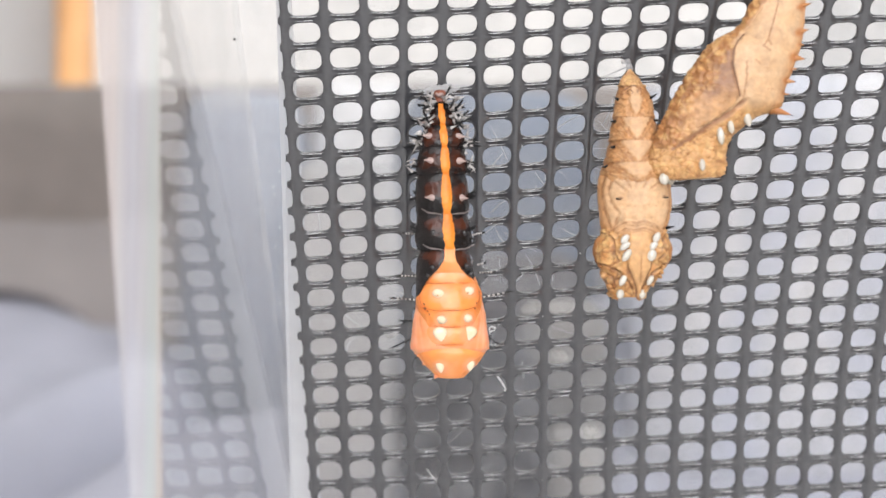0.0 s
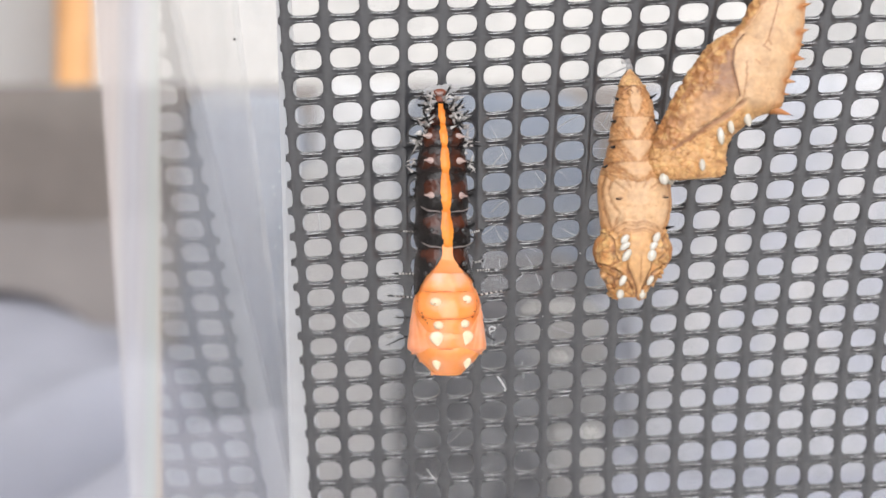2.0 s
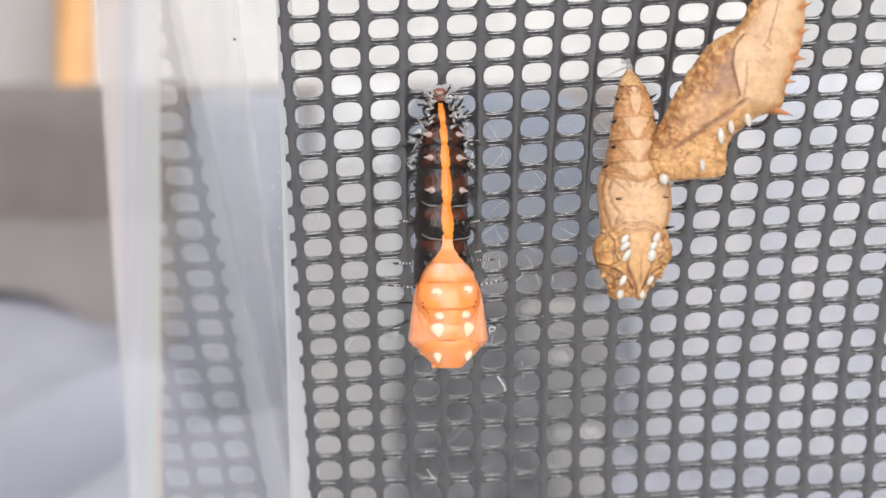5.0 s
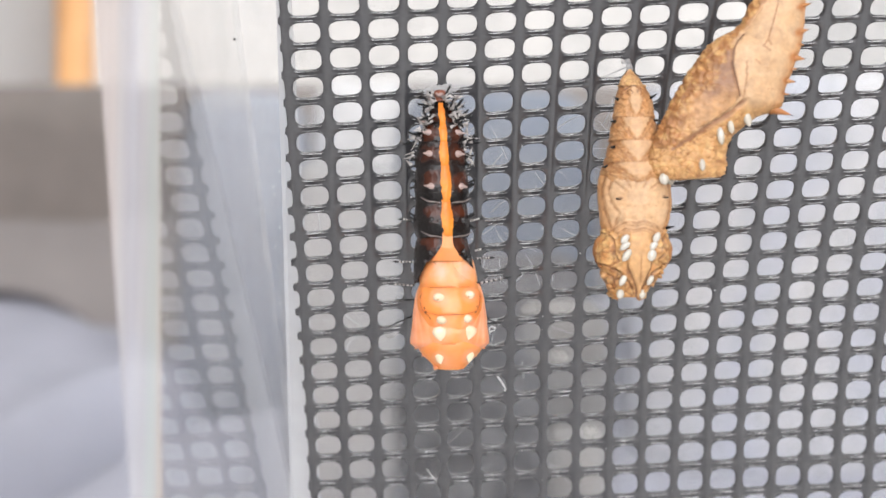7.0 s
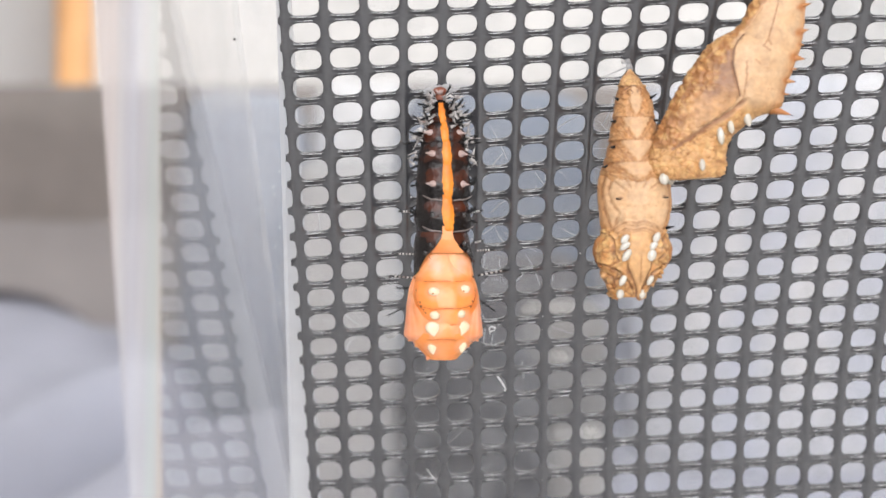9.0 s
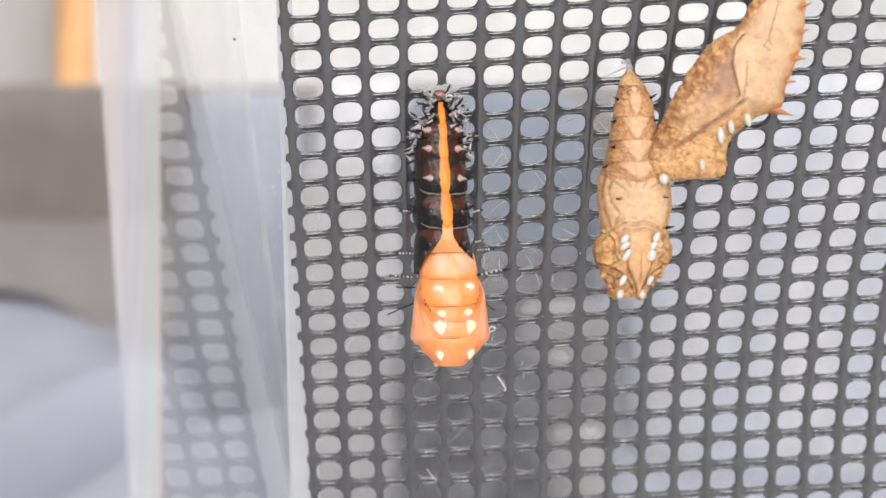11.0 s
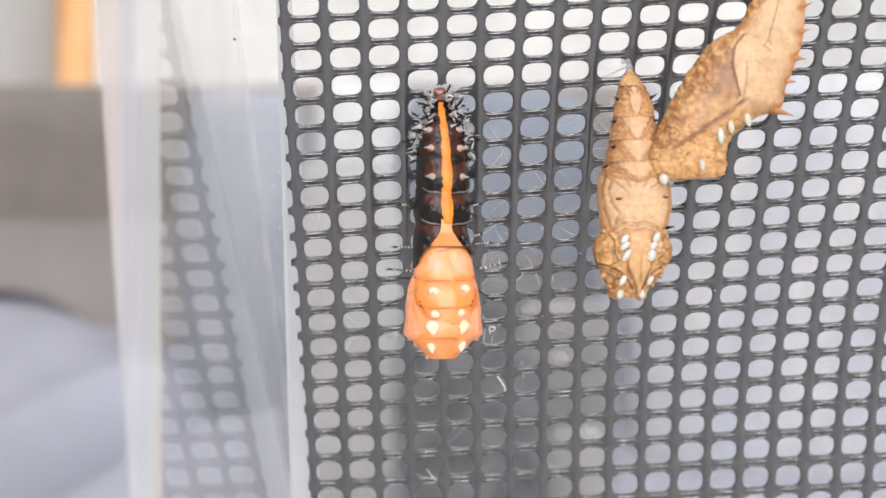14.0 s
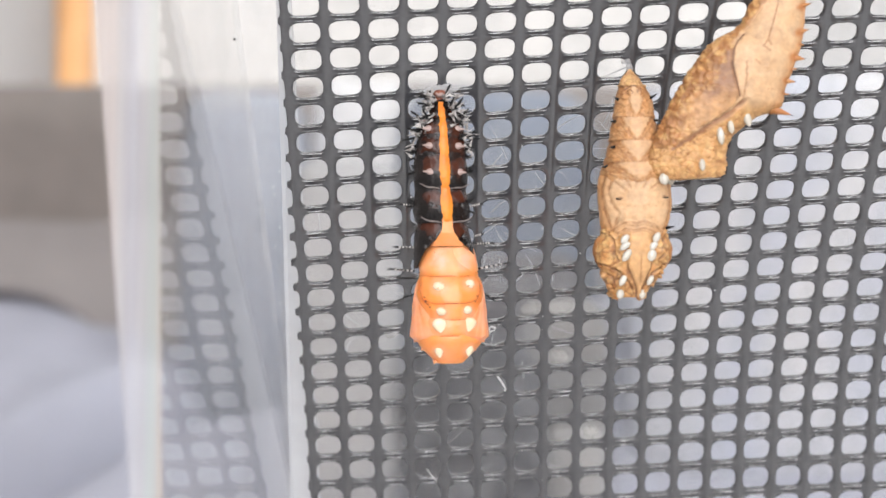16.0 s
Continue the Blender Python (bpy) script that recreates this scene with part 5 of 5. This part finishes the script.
def paint_skin(at_x, beads):
    """Black skin, reddish brown beside the stripe round the tubercles, greyer where it thins out at the sides."""
    def paint(x, v):
        near = min(math.hypot((x - bx) * 0.9, v - bv) for bx, bv in beads)
        col = mix3((0.006, 0.0045, 0.0045), (0.105, 0.023, 0.007), 0.60 * step(23, 3, near + 12 * cloud(x, v, 14, 1)) + 0.10 * step(0.3, 0.8, cloud(x, v, 19, 2)))
        return mix3(col, (0.045, 0.037, 0.035), 0.5 * step(0.40, 0.9, cloud(x, v, 9, 3)) + 0.35 * step(40, 46, abs(x - at_x)))
    return paint


def larva():
    lv = thing("caterpillar", at_depth(-6, -276, DEPTH * MM),
               "black caterpillar with orange back stripe, shedding skin off its orange pupa", "caterpillar")

    def placed(name, bm, pivot, move, mat, label=""):
        ob = part(name, bm, mat, lv, label)
        ob.matrix_basis = Matrix.Translation((pivot[0] * UNIT, 0, -pivot[1] * UNIT))
        moving.append((ob, pivot, move))
        return ob

    def dye(ob, pivot, paint):
        """Pigment as a function of side and drop."""
        colours = []
        for vert in ob.data.vertices:
            colours.extend((*paint(vert.co.x / UNIT + pivot[0], pivot[1] - vert.co.z / UNIT), 1.0))
        ob.data.color_attributes.new("pigment", "FLOAT_COLOR", "POINT").data.foreach_set("color", colours)

    def piece(name, sections, pivot, move, mat, label="", deep=0.85, bump=1.0, steps=4, n=28, paint=None):
        bm = bmesh.new()
        add_body(bm, sections, UNIT, deep, steps=steps, bump=bump, seed=pivot[1], origin=pivot, n=n)
        ob = placed(name, bm, pivot, move, mat, label)
        if paint:
            dye(ob, pivot, paint)
        return ob

    # silk pad on the net above the tip
    bm = bmesh.new()
    add_blob(bm, (4 * UNIT, 22 * UNIT, 9 * UNIT), 30 * UNIT, 5 * UNIT, 8 * UNIT, 24, 12, 0.15, 0.5)
    part("silk_pad", bm, SILK, lv, "thin white silk pad")
    tip = piece("tail_tip", [(-6, -5, 7, -5), (-12, -1, 12, -1), (-12, 4, 13, 4), (-8, 10, 11, 10), (-7, 18, 13, 18)], (0, 5), "tail_tip", TIP,
                "brown tail tip gripping the silk")
    bm = bmesh.new()
    add_blob(bm, (1 * UNIT, -10 * UNIT, 0), 6.5 * UNIT, 4 * UNIT, 4 * UNIT, 12, 8, 0.2, 0.5)
    add_blob(bm, (-5 * UNIT, -8 * UNIT, 3 * UNIT), 3 * UNIT, 3 * UNIT, 2.5 * UNIT, 8, 6)
    part("hook_pad", bm, GREY_SPOT, tip, "pale hook pad")

    segs = (("a", 9, 62, -8, 13, -25, 36), ("b", 56, 100, -27, 38, -37, 45), ("c", 94, 148, -37, 45, -41, 48), ("d", 142, 218, -41, 48, -41, 52),
            ("e", 210, 280, -41, 51, -41, 55))
    wide = {"a": 6, "b": 7, "c": 8.2, "d": 9.4, "e": 10.4}
    lean = [(0, 1), (22, 2), (60, 6), (100, 9), (150, 11), (200, 13), (280, 18), (400, 19)]

    def stripe(ob, sections, v0, v1, pivot, half, deep, flare=0.0, mat=STRIPE):
        bm = bmesh.new()
        rows = []
        for j in range(25):
            v = v0 + (v1 - v0) * j / 24
            c = smooth_at(lean, v)[0]
            hw = half * (0.64 + 0.36 * math.sin(math.pi * j / 24) ** 1.5) + flare * max(0, j / 24 - 0.6) + 1.5 * noise.noise(Vector((v * 0.16, 0, 0)))
            c += 1.1 * noise.noise(Vector((v * 0.13, 7, 0)))
            rows.append([Vector((c + hw * q / 4 - pivot[0], front_of(sections, c + hw * q / 4, v, deep) - 1.6 + 1.4 * (abs(q) / 4) ** 2, -(v - pivot[1]))) * UNIT
                         for q in range(-4, 5)])
        add_loft(bm, rows, closed=False)
        part("stripe", bm, mat, ob, "bright orange back stripe")

    for name, v0, v1, l0, r0, l1, r1 in segs:
        m = (v0 + v1) / 2
        pivot = (4, m)
        sec = [(l0 + 9, v0, r0 - 9, v0), (l0 + 2, v0 + 5, r0 - 2, v0 + 5), ((l0 + l1) / 2 - 2, m, (r0 + r1) / 2 + 2, m),
               (l1, v1 - 7, r1, v1 - 7), (l1 + 7, v1, r1 - 7, v1)]
        cx = smooth_at(lean, m)[0]
        tv = {"a": 54, "b": 79, "c": 122, "d": 187, "e": 248}[name]
        ob = piece("skin_segment", sec, pivot, name, LARVA_SKIN, steps=9, bump=2.4, n=64,
                   paint=paint_skin((l1 + r1) / 2, [(cx + side * 22, tv - 12 * (name in "de")) for side in (-1, 1)]))
        stripe(ob, sec, v0 + (11 if name == "a" else 2), v1 - 1, pivot, wide[name], 0.90)
        # pale seam line at the lower edge
        if name in "de":
            bm = bmesh.new()
            for side in (-1, 1):
                w = (r1 - l1) / 2 - 3
                add_ridge(bm, lay(sec, 0.92, [(cx + side * 9, v1 - 2), (cx + side * 20, v1 - 4), (cx + side * 31, v1 - 5), (cx + side * w, v1 - 12)], 0.8, pivot, UNIT), 1.5 * UNIT)
            part("seam", bm, SKIN_SEAM, ob, "pale grey seam")
        # a pair of tubercles beside the stripe
        for side in (-1, 1):
            x = cx + side * (24 if name != "e" else 27)
            y = front_of(sec, x, tv, 0.85)
            bm = bmesh.new()
            at = Vector((x - pivot[0], y + 2, -(tv - pivot[1])))
            if name == "e":
                add_blob(bm, at * UNIT, 5 * UNIT, 6 * UNIT, 6 * UNIT, 10, 6)
                part("tubercle", bm, BEAD, ob, "shiny black tubercle")
            else:
                size = {"a": 7, "b": 8, "c": 8, "d": 8.5}[name]
                add_blob(bm, at * UNIT, size * UNIT, 5 * UNIT, size * 0.75 * UNIT, 10, 6, side * 0.3)
                add_cone(bm, at * UNIT, (at + Vector((side * size * 1.7, -6, -1 * side))) * UNIT, size * 0.55 * UNIT, 0.5 * UNIT, 7)
                part("tubercle", bm, GREY_SPOT, ob, "pale pinkish-grey tubercle")
        # side spines
        rnd = random.Random(name)
        lines = {"a": 12, "b": 9, "c": 5, "d": 3, "e": 3}[name]
        for side in (-1, 1):
            for i in range(lines):
                v = rnd.uniform(v0 - 2, v1) if name in "ab" else tv + 5 * (i - 1)
                k = max(0.0, (v - v0) / (v1 - v0))
                edge = (l0 + (l1 - l0) * k) if side < 0 else (r0 + (r1 - r0) * k)
                reach = rnd.uniform(0.5, 1.05) if name in "ab" else 0.86
                base = Vector((edge * reach + cx * (1 - reach) - pivot[0], rnd.uniform(-26, 4) if name in "ab" else rnd.uniform(-12, 10), -(v - pivot[1])))
                long = rnd.uniform(16, 34) if name in "ab" else rnd.uniform(12, 24)
                turn = rnd.uniform(-0.9, 1.2) if name == "a" else rnd.uniform(-0.9, 0.7)
                end = base + Vector((side * long * math.cos(turn), rnd.uniform(-14, 8), long * math.sin(turn)))
                bm = bmesh.new()
                bristly(bm, base, end, 1.6, UNIT, rnd.random())
                part("side_spine", bm, BRISTLE, ob, "branched black spine")
                for _ in range({"a": 3, "b": 2, "c": 2}.get(name, 0)):
                    # glassy shards at the foot of the spine
                    foot = base + Vector((side * rnd.uniform(-4, 15), rnd.uniform(-6, 0), rnd.uniform(-11, 11)))
                    turn = rnd.uniform(-1.3, 1.5)
                    long = rnd.uniform(7, 20)
                    bm = bmesh.new()
                    add_cone(bm, foot * UNIT, (foot + Vector((side * long * math.cos(turn), rnd.uniform(-6, 3), long * math.sin(turn)))) * UNIT, rnd.uniform(2.0, 4.8) * UNIT, 0.3 * UNIT, 4)
                    part("spine_base", bm, GLASSY, ob, "glassy pale spine base")

    # split skin: a sleeve whose front gapes in a V over the pupa
    pivot = (CX, 320)
    bm = bmesh.new()
    n, rows = 72, 24
    gape = {-1: [(0, 294), (8, 298), (24, 314), (38, 327), (48, 342), (54, 356), (60, 362)], 1: [(0, 294), (8, 298), (24, 313), (36, 325), (44, 338)]}
    rings = []
    for shrink in (1.0, 0.955):
        block = []
        for j in range(rows + 1):
            ring = []
            for q in range(n):
                ang = 2 * math.pi * q / n
                front = math.sin(ang) > 0
                off = 52 * math.cos(ang) - 8
                end = smooth_at(gape[1 if off > 0 else -1], abs(off))[0] if front else 350 - 12 * math.cos(ang)
                v = 268 + (end - 268) * j / rows
                s = section_at(SKIN_F, 4 * (v - 268) / 112)
                mx, hw = (s[0] + s[2]) / 2, (s[2] - s[0]) / 2 * shrink
                ring.append(Vector((mx + hw * math.cos(ang) - pivot[0], -hw * 0.84 * math.sin(ang), -(v - pivot[1]))) * UNIT)
            block.append(ring)
        rings += block if shrink == 1.0 else block[::-1]
    add_loft(bm, rings, caps=False)
    sleeve = placed("split_skin", bm, pivot, "f", LARVA_SKIN, "black skin split open at the back")
    dye(sleeve, pivot, paint_skin(12, [(-10, 290), (38, 290)]))
    # the stripe's end, which opens like a funnel over the pupa
    spread = [(270, 9), (288, 9), (297, 11), (306, 17), (314, 23), (322, 29)]
    bm = bmesh.new()
    net_rows = []
    for j in range(19):
        v = 270 + 52 * j / 18
        c, hw = smooth_at(lean, v)[0], smooth_at(spread, v)[0]
        sink = 1 - 0.30 * max(0.0, (v - 298) / 24) ** 1.4
        net_rows.append([Vector((c + hw * q / 6 - pivot[0], front_of(SKIN_F, c + hw * q / 6, v, 0.85) * sink - 1.2, -(v - pivot[1]))) * UNIT
                         for q in range(-6, 7)])
    add_loft(bm, net_rows, closed=False)
    part("stripe_end", bm, ORANGE, sleeve, "orange stripe end opening over the pupa")
    for x, v in ((-12, 308), (46, 306), (-20, 322), (54, 320)):
        bm = bmesh.new()
        add_blob(bm, Vector((x - pivot[0], front_of(SKIN_F, x, v, 0.84) - 0.5, -(v - pivot[1]))) * UNIT, 4.5 * UNIT, 5 * UNIT, 5 * UNIT, 10, 6)
        part("tubercle", bm, BEAD, sleeve, "shiny black tubercle")
    for x0, v0, x1, v1 in ((-36, 250, -70, 248), (56, 252, 82, 246), (-38, 324, -80, 323), (66, 304, 82, 300), (68, 318, 102, 316), (-40, 366, -90, 362),
                           (72, 362, 132, 350)):
        bm = bmesh.new()
        bristly(bm, (x0 - pivot[0], 4, -(v0 - pivot[1])), (x1 - pivot[0], -6, -(v1 - pivot[1])), 1.7, UNIT, x0 * 7 + v0)
        part("side_spine", bm, BRISTLE, sleeve, "thin black bristly spine")
        bm = bmesh.new()
        a, b = Vector((x0 - pivot[0], 2, -(v0 - pivot[1]))), Vector((x1 - pivot[0], -8, -(v1 - pivot[1])))
        for k in (0.08, 0.22, 0.36, 0.5, 0.64):
            add_cone(bm, a.lerp(b, k) * UNIT, a.lerp(b, k + 0.07) * UNIT, 2.1 * UNIT, 1.7 * UNIT, 7)
        part("spine_ring", bm, GLASSY, sleeve, "glassy pale rings on the spine")
    rag = None
    for x0, v0, x1, v1 in ((-38, 405, -74, 404), (-38, 432, -90, 454), (78, 426, 106, 447)):
        bm = bmesh.new()
        bristly(bm, (x0 - CX, 26, -(v0 - 400)), (x1 - CX, 18, -(v1 - 400)), 1.3, UNIT, x0 * 3 + v0)
        if rag is None:
            rag = placed("hind_skin_spine", bm, (CX, 400), "g", BRISTLE, "thin black spine of the shed skin")
        else:
            part("side_spine", bm, BRISTLE, rag, "thin black bristly spine")

    # the soft pupa
    waist = piece("pupa_waist", WAIST, (CX, 350), "band", PUPA, "soft pale orange waist", deep=0.80, steps=8, n=72, paint=paint_waist)
    piece("shoulder", [(-10, 272, 42, 272, 0.74), (-16, 281, 49, 281, 0.75), (-20, 292, 54, 292, 0.75), (-22, 307, 58, 307, 0.76), (-22, 320, 60, 320, 0.77),
                       (-18, 334, 60, 334, 0.76), (-8, 344, 50, 344, 0.74)], (CX, 310), "shoulder_r", PUPA, "swelling pale orange shoulder", bump=0.5, steps=8, n=72, paint=paint_waist)
    piece("shoulder", [(-16, 272, 40, 272, 0.74), (-24, 281, 44, 281, 0.75), (-29, 292, 46, 292, 0.76), (-33, 307, 50, 307, 0.77), (-35, 320, 54, 320, 0.77),
                       (-31, 334, 50, 334, 0.76), (-20, 344, 40, 344, 0.74)], (CX, 310), "shoulder_l", PUPA, "swelling pale orange shoulder", bump=0.5, steps=8, n=72, paint=paint_waist)
    # upper roots of the wing cases, which come free as the skin slips up
    for flip in (1, -1):
        root = [(-20, 334, 18, 334, 0.2), (-33, 348, 20, 348, 0.30), (-40, 367, 22, 367, 0.36), (-44, 390, 22, 390, 0.42), (-46, 415, 22, 415, 0.45), (-38, 432, 20, 432, 0.4)]
        if flip < 0:
            root = [(36 - b, v, 36 - a, w, d) for a, v, b, w, d in root]
        piece("wing_root", root, (CX, 380), "root_l" if flip > 0 else "root_r", PUPA, "pinkish-orange root of a wing case", bump=0.8, steps=8, n=72, paint=paint_mantle)
    mantle = piece("wing_mantle", MANTLE, (CX, 420), "wing_case", PUPA, "smooth pinkish-orange wing cases wrapped round the pupa", bump=1.2, steps=10, n=160,
                   paint=paint_mantle)
    band = piece("pupa_band", BAND, (CX, 400), "band", PUPA, "soft orange band", deep=0.83, steps=10, n=120, paint=paint_pupa)
    thorax = piece("pupa_thorax", THOR, (CX, 430), "wing", PUPA, "soft orange thorax", deep=0.84, steps=12, n=120, paint=paint_pupa)
    head = piece("pupa_head", HEADP, (CX, 470), "head", PUPA, "soft orange head end", deep=0.88, steps=12, n=120, paint=paint_pupa)
    for side in (-1, 1):
        for x, v, dx, dv, r in ((62, 448, 7, 4, 8), (57, 457, 5, 4, 5)):
            bm = bmesh.new()
            add_cone(bm, Vector((side * x, -8, -(v - 420))) * UNIT, Vector((side * (x + dx), -10, -(v + dv - 420))) * UNIT, r * UNIT, 0.8 * UNIT, 8)
            part("tooth", bm, PALE, mantle)
        for x, v, dx, dv in ((53, 462, 5, 3), (44, 476, 4, 4), (14 if side > 0 else 24, 499, 2, 5)):
            bm = bmesh.new()
            add_cone(bm, Vector((side * x, -12, -(v - 470))) * UNIT, Vector((side * (x + dx), -14, -(v + dv - 470))) * UNIT, 5 * UNIT, 0.6 * UNIT, 7)
            part("tooth", bm, PALE, head)

    def spot(ob, sections, x, v, rx, rz, pivot, deep, hook=0.0, lean_x=0, name="spot"):
        bm = bmesh.new()
        y = front_of(sections, x, v, deep)
        at = Vector((x - pivot[0], y - 0.5, -(v - pivot[1])))
        if hook:
            add_drop(bm, at, rx, 4.5, rz, hook, lean_x)
        else:
            add_blob(bm, at * UNIT, rx * UNIT, 4.0 * UNIT, rz * UNIT, 14, 8, 0.25 * lean_x, 0.12)
        part(name, bm, CREAM, ob, "raised cream-white spot")
        return at

    for x, v, rx in ((-2, 353, 11), (51, 349, 9)):
        at = spot(band, BAND, x, v, rx, 7.5, (CX, 400), 0.80, 0, 1 if x > 18 else -1)
        # brown dot that paints the shade in the spot's small pit
        bm = bmesh.new()
        add_blob(bm, (at + Vector((-2, -3.8, -3))) * UNIT, 1.9 * UNIT, 0.7 * UNIT, 1.3 * UNIT, 10, 6, 0.5)
        part("pit_shade", bm, RUST, band, "small brown dot, painted shade of a pit")
    for x, v, rx in ((4, 398, 9), (49, 396, 8)):
        bm = bmesh.new()
        add_blob(bm, Vector((0, front_of(BAND, x, v, 0.83) - 2.5, 0)) * UNIT, rx * UNIT, 5.0 * UNIT, 7 * UNIT, 14, 8, 0.25 if x > 18 else -0.25, 0.12)
        placed("spot", bm, (x, v), "low_spot", CREAM, "raised cream-white spot")
    for x, v in ((1, 421), (53, 420)):
        spot(thorax, THOR, x, v, 12.5, 10.5, (CX, 430), 0.84, 4.5, 1 if x > 18 else -1)
    for x, v in ((1, 479), (54, 477)):
        spot(head, HEADP, x, v, 7.5, 7.5, (CX, 470), 0.88, 5, 1 if x > 18 else -1)
    for ob, sections, pivot, deep, lines in (
            (waist, WAIST, (CX, 350), 0.80, ([(-12, 285), (18, 283), (42, 284)],)),
            (band, BAND, (CX, 400), 0.83, ([(-34, 331), (-14, 336), (18, 335), (50, 335), (64, 330)], [(-24, 379), (-4, 383), (18, 382), (42, 382), (60, 378)],
                                           [(-10, 409), (18, 411), (46, 409)], [(-33, 346), (-35, 360), (-30, 376), (-20, 386)], [(69, 348), (69, 364), (62, 380)])),
            (thorax, THOR, (CX, 430), 0.84, ([(-10, 443), (18, 441), (46, 443)],))):
        bm = bmesh.new()
        for pts in lines:
            add_ridge(bm, lay(sections, deep, pts, 0.0, pivot, UNIT), 0.95 * UNIT)
        part("seam", bm, SEAM, ob, "deep orange seam line")
    # dark specks at the ends of the waist's lower seam
    bm = bmesh.new()
    for x, v, r in ((-36, 330, 2.2), (66, 328, 2.2), (-10, 293, 1.4), (-8, 296, 1.2), (-18, 300, 0.9)):
        add_blob(bm, Vector((x - CX, front_of(WAIST, x, v, 0.8) - 0.3, -(v - 350))) * UNIT, r * UNIT, 0.8 * UNIT, r * 0.8 * UNIT, 8, 5)
    part("speck", bm, BRISTLE, waist, "tiny black specks")
    # brown flecks in the folds beside the bands
    bm = bmesh.new()
    for x, v, r in ((-27, 372, 1.5), (-25, 379, 2.0), (-20, 384, 1.3), (-17, 389, 1.7), (64, 370, 1.4), (61, 379, 1.6), (-34, 352, 1.2), (69, 352, 1.2)):
        add_blob(bm, Vector((x - CX, front_of(BAND, x, v, 0.83) - 0.2, -(v - 400))) * UNIT, r * UNIT, 0.8 * UNIT, r * 1.2 * UNIT, 8, 5, 0.5)
    part("fleck", bm, CREASE, band, "small brown flecks")
    return lv


larva()


def motions():
    for ob, pivot, move in moving:
        dx, dv = MOVES[move]
        rows = [(t, Matrix.Translation(((pivot[0] + x) * UNIT, 0, -(pivot[1] + v) * UNIT))) for t, x, v in zip(TIMES, dx, dv)]
        walk(ob, rows)


motions()
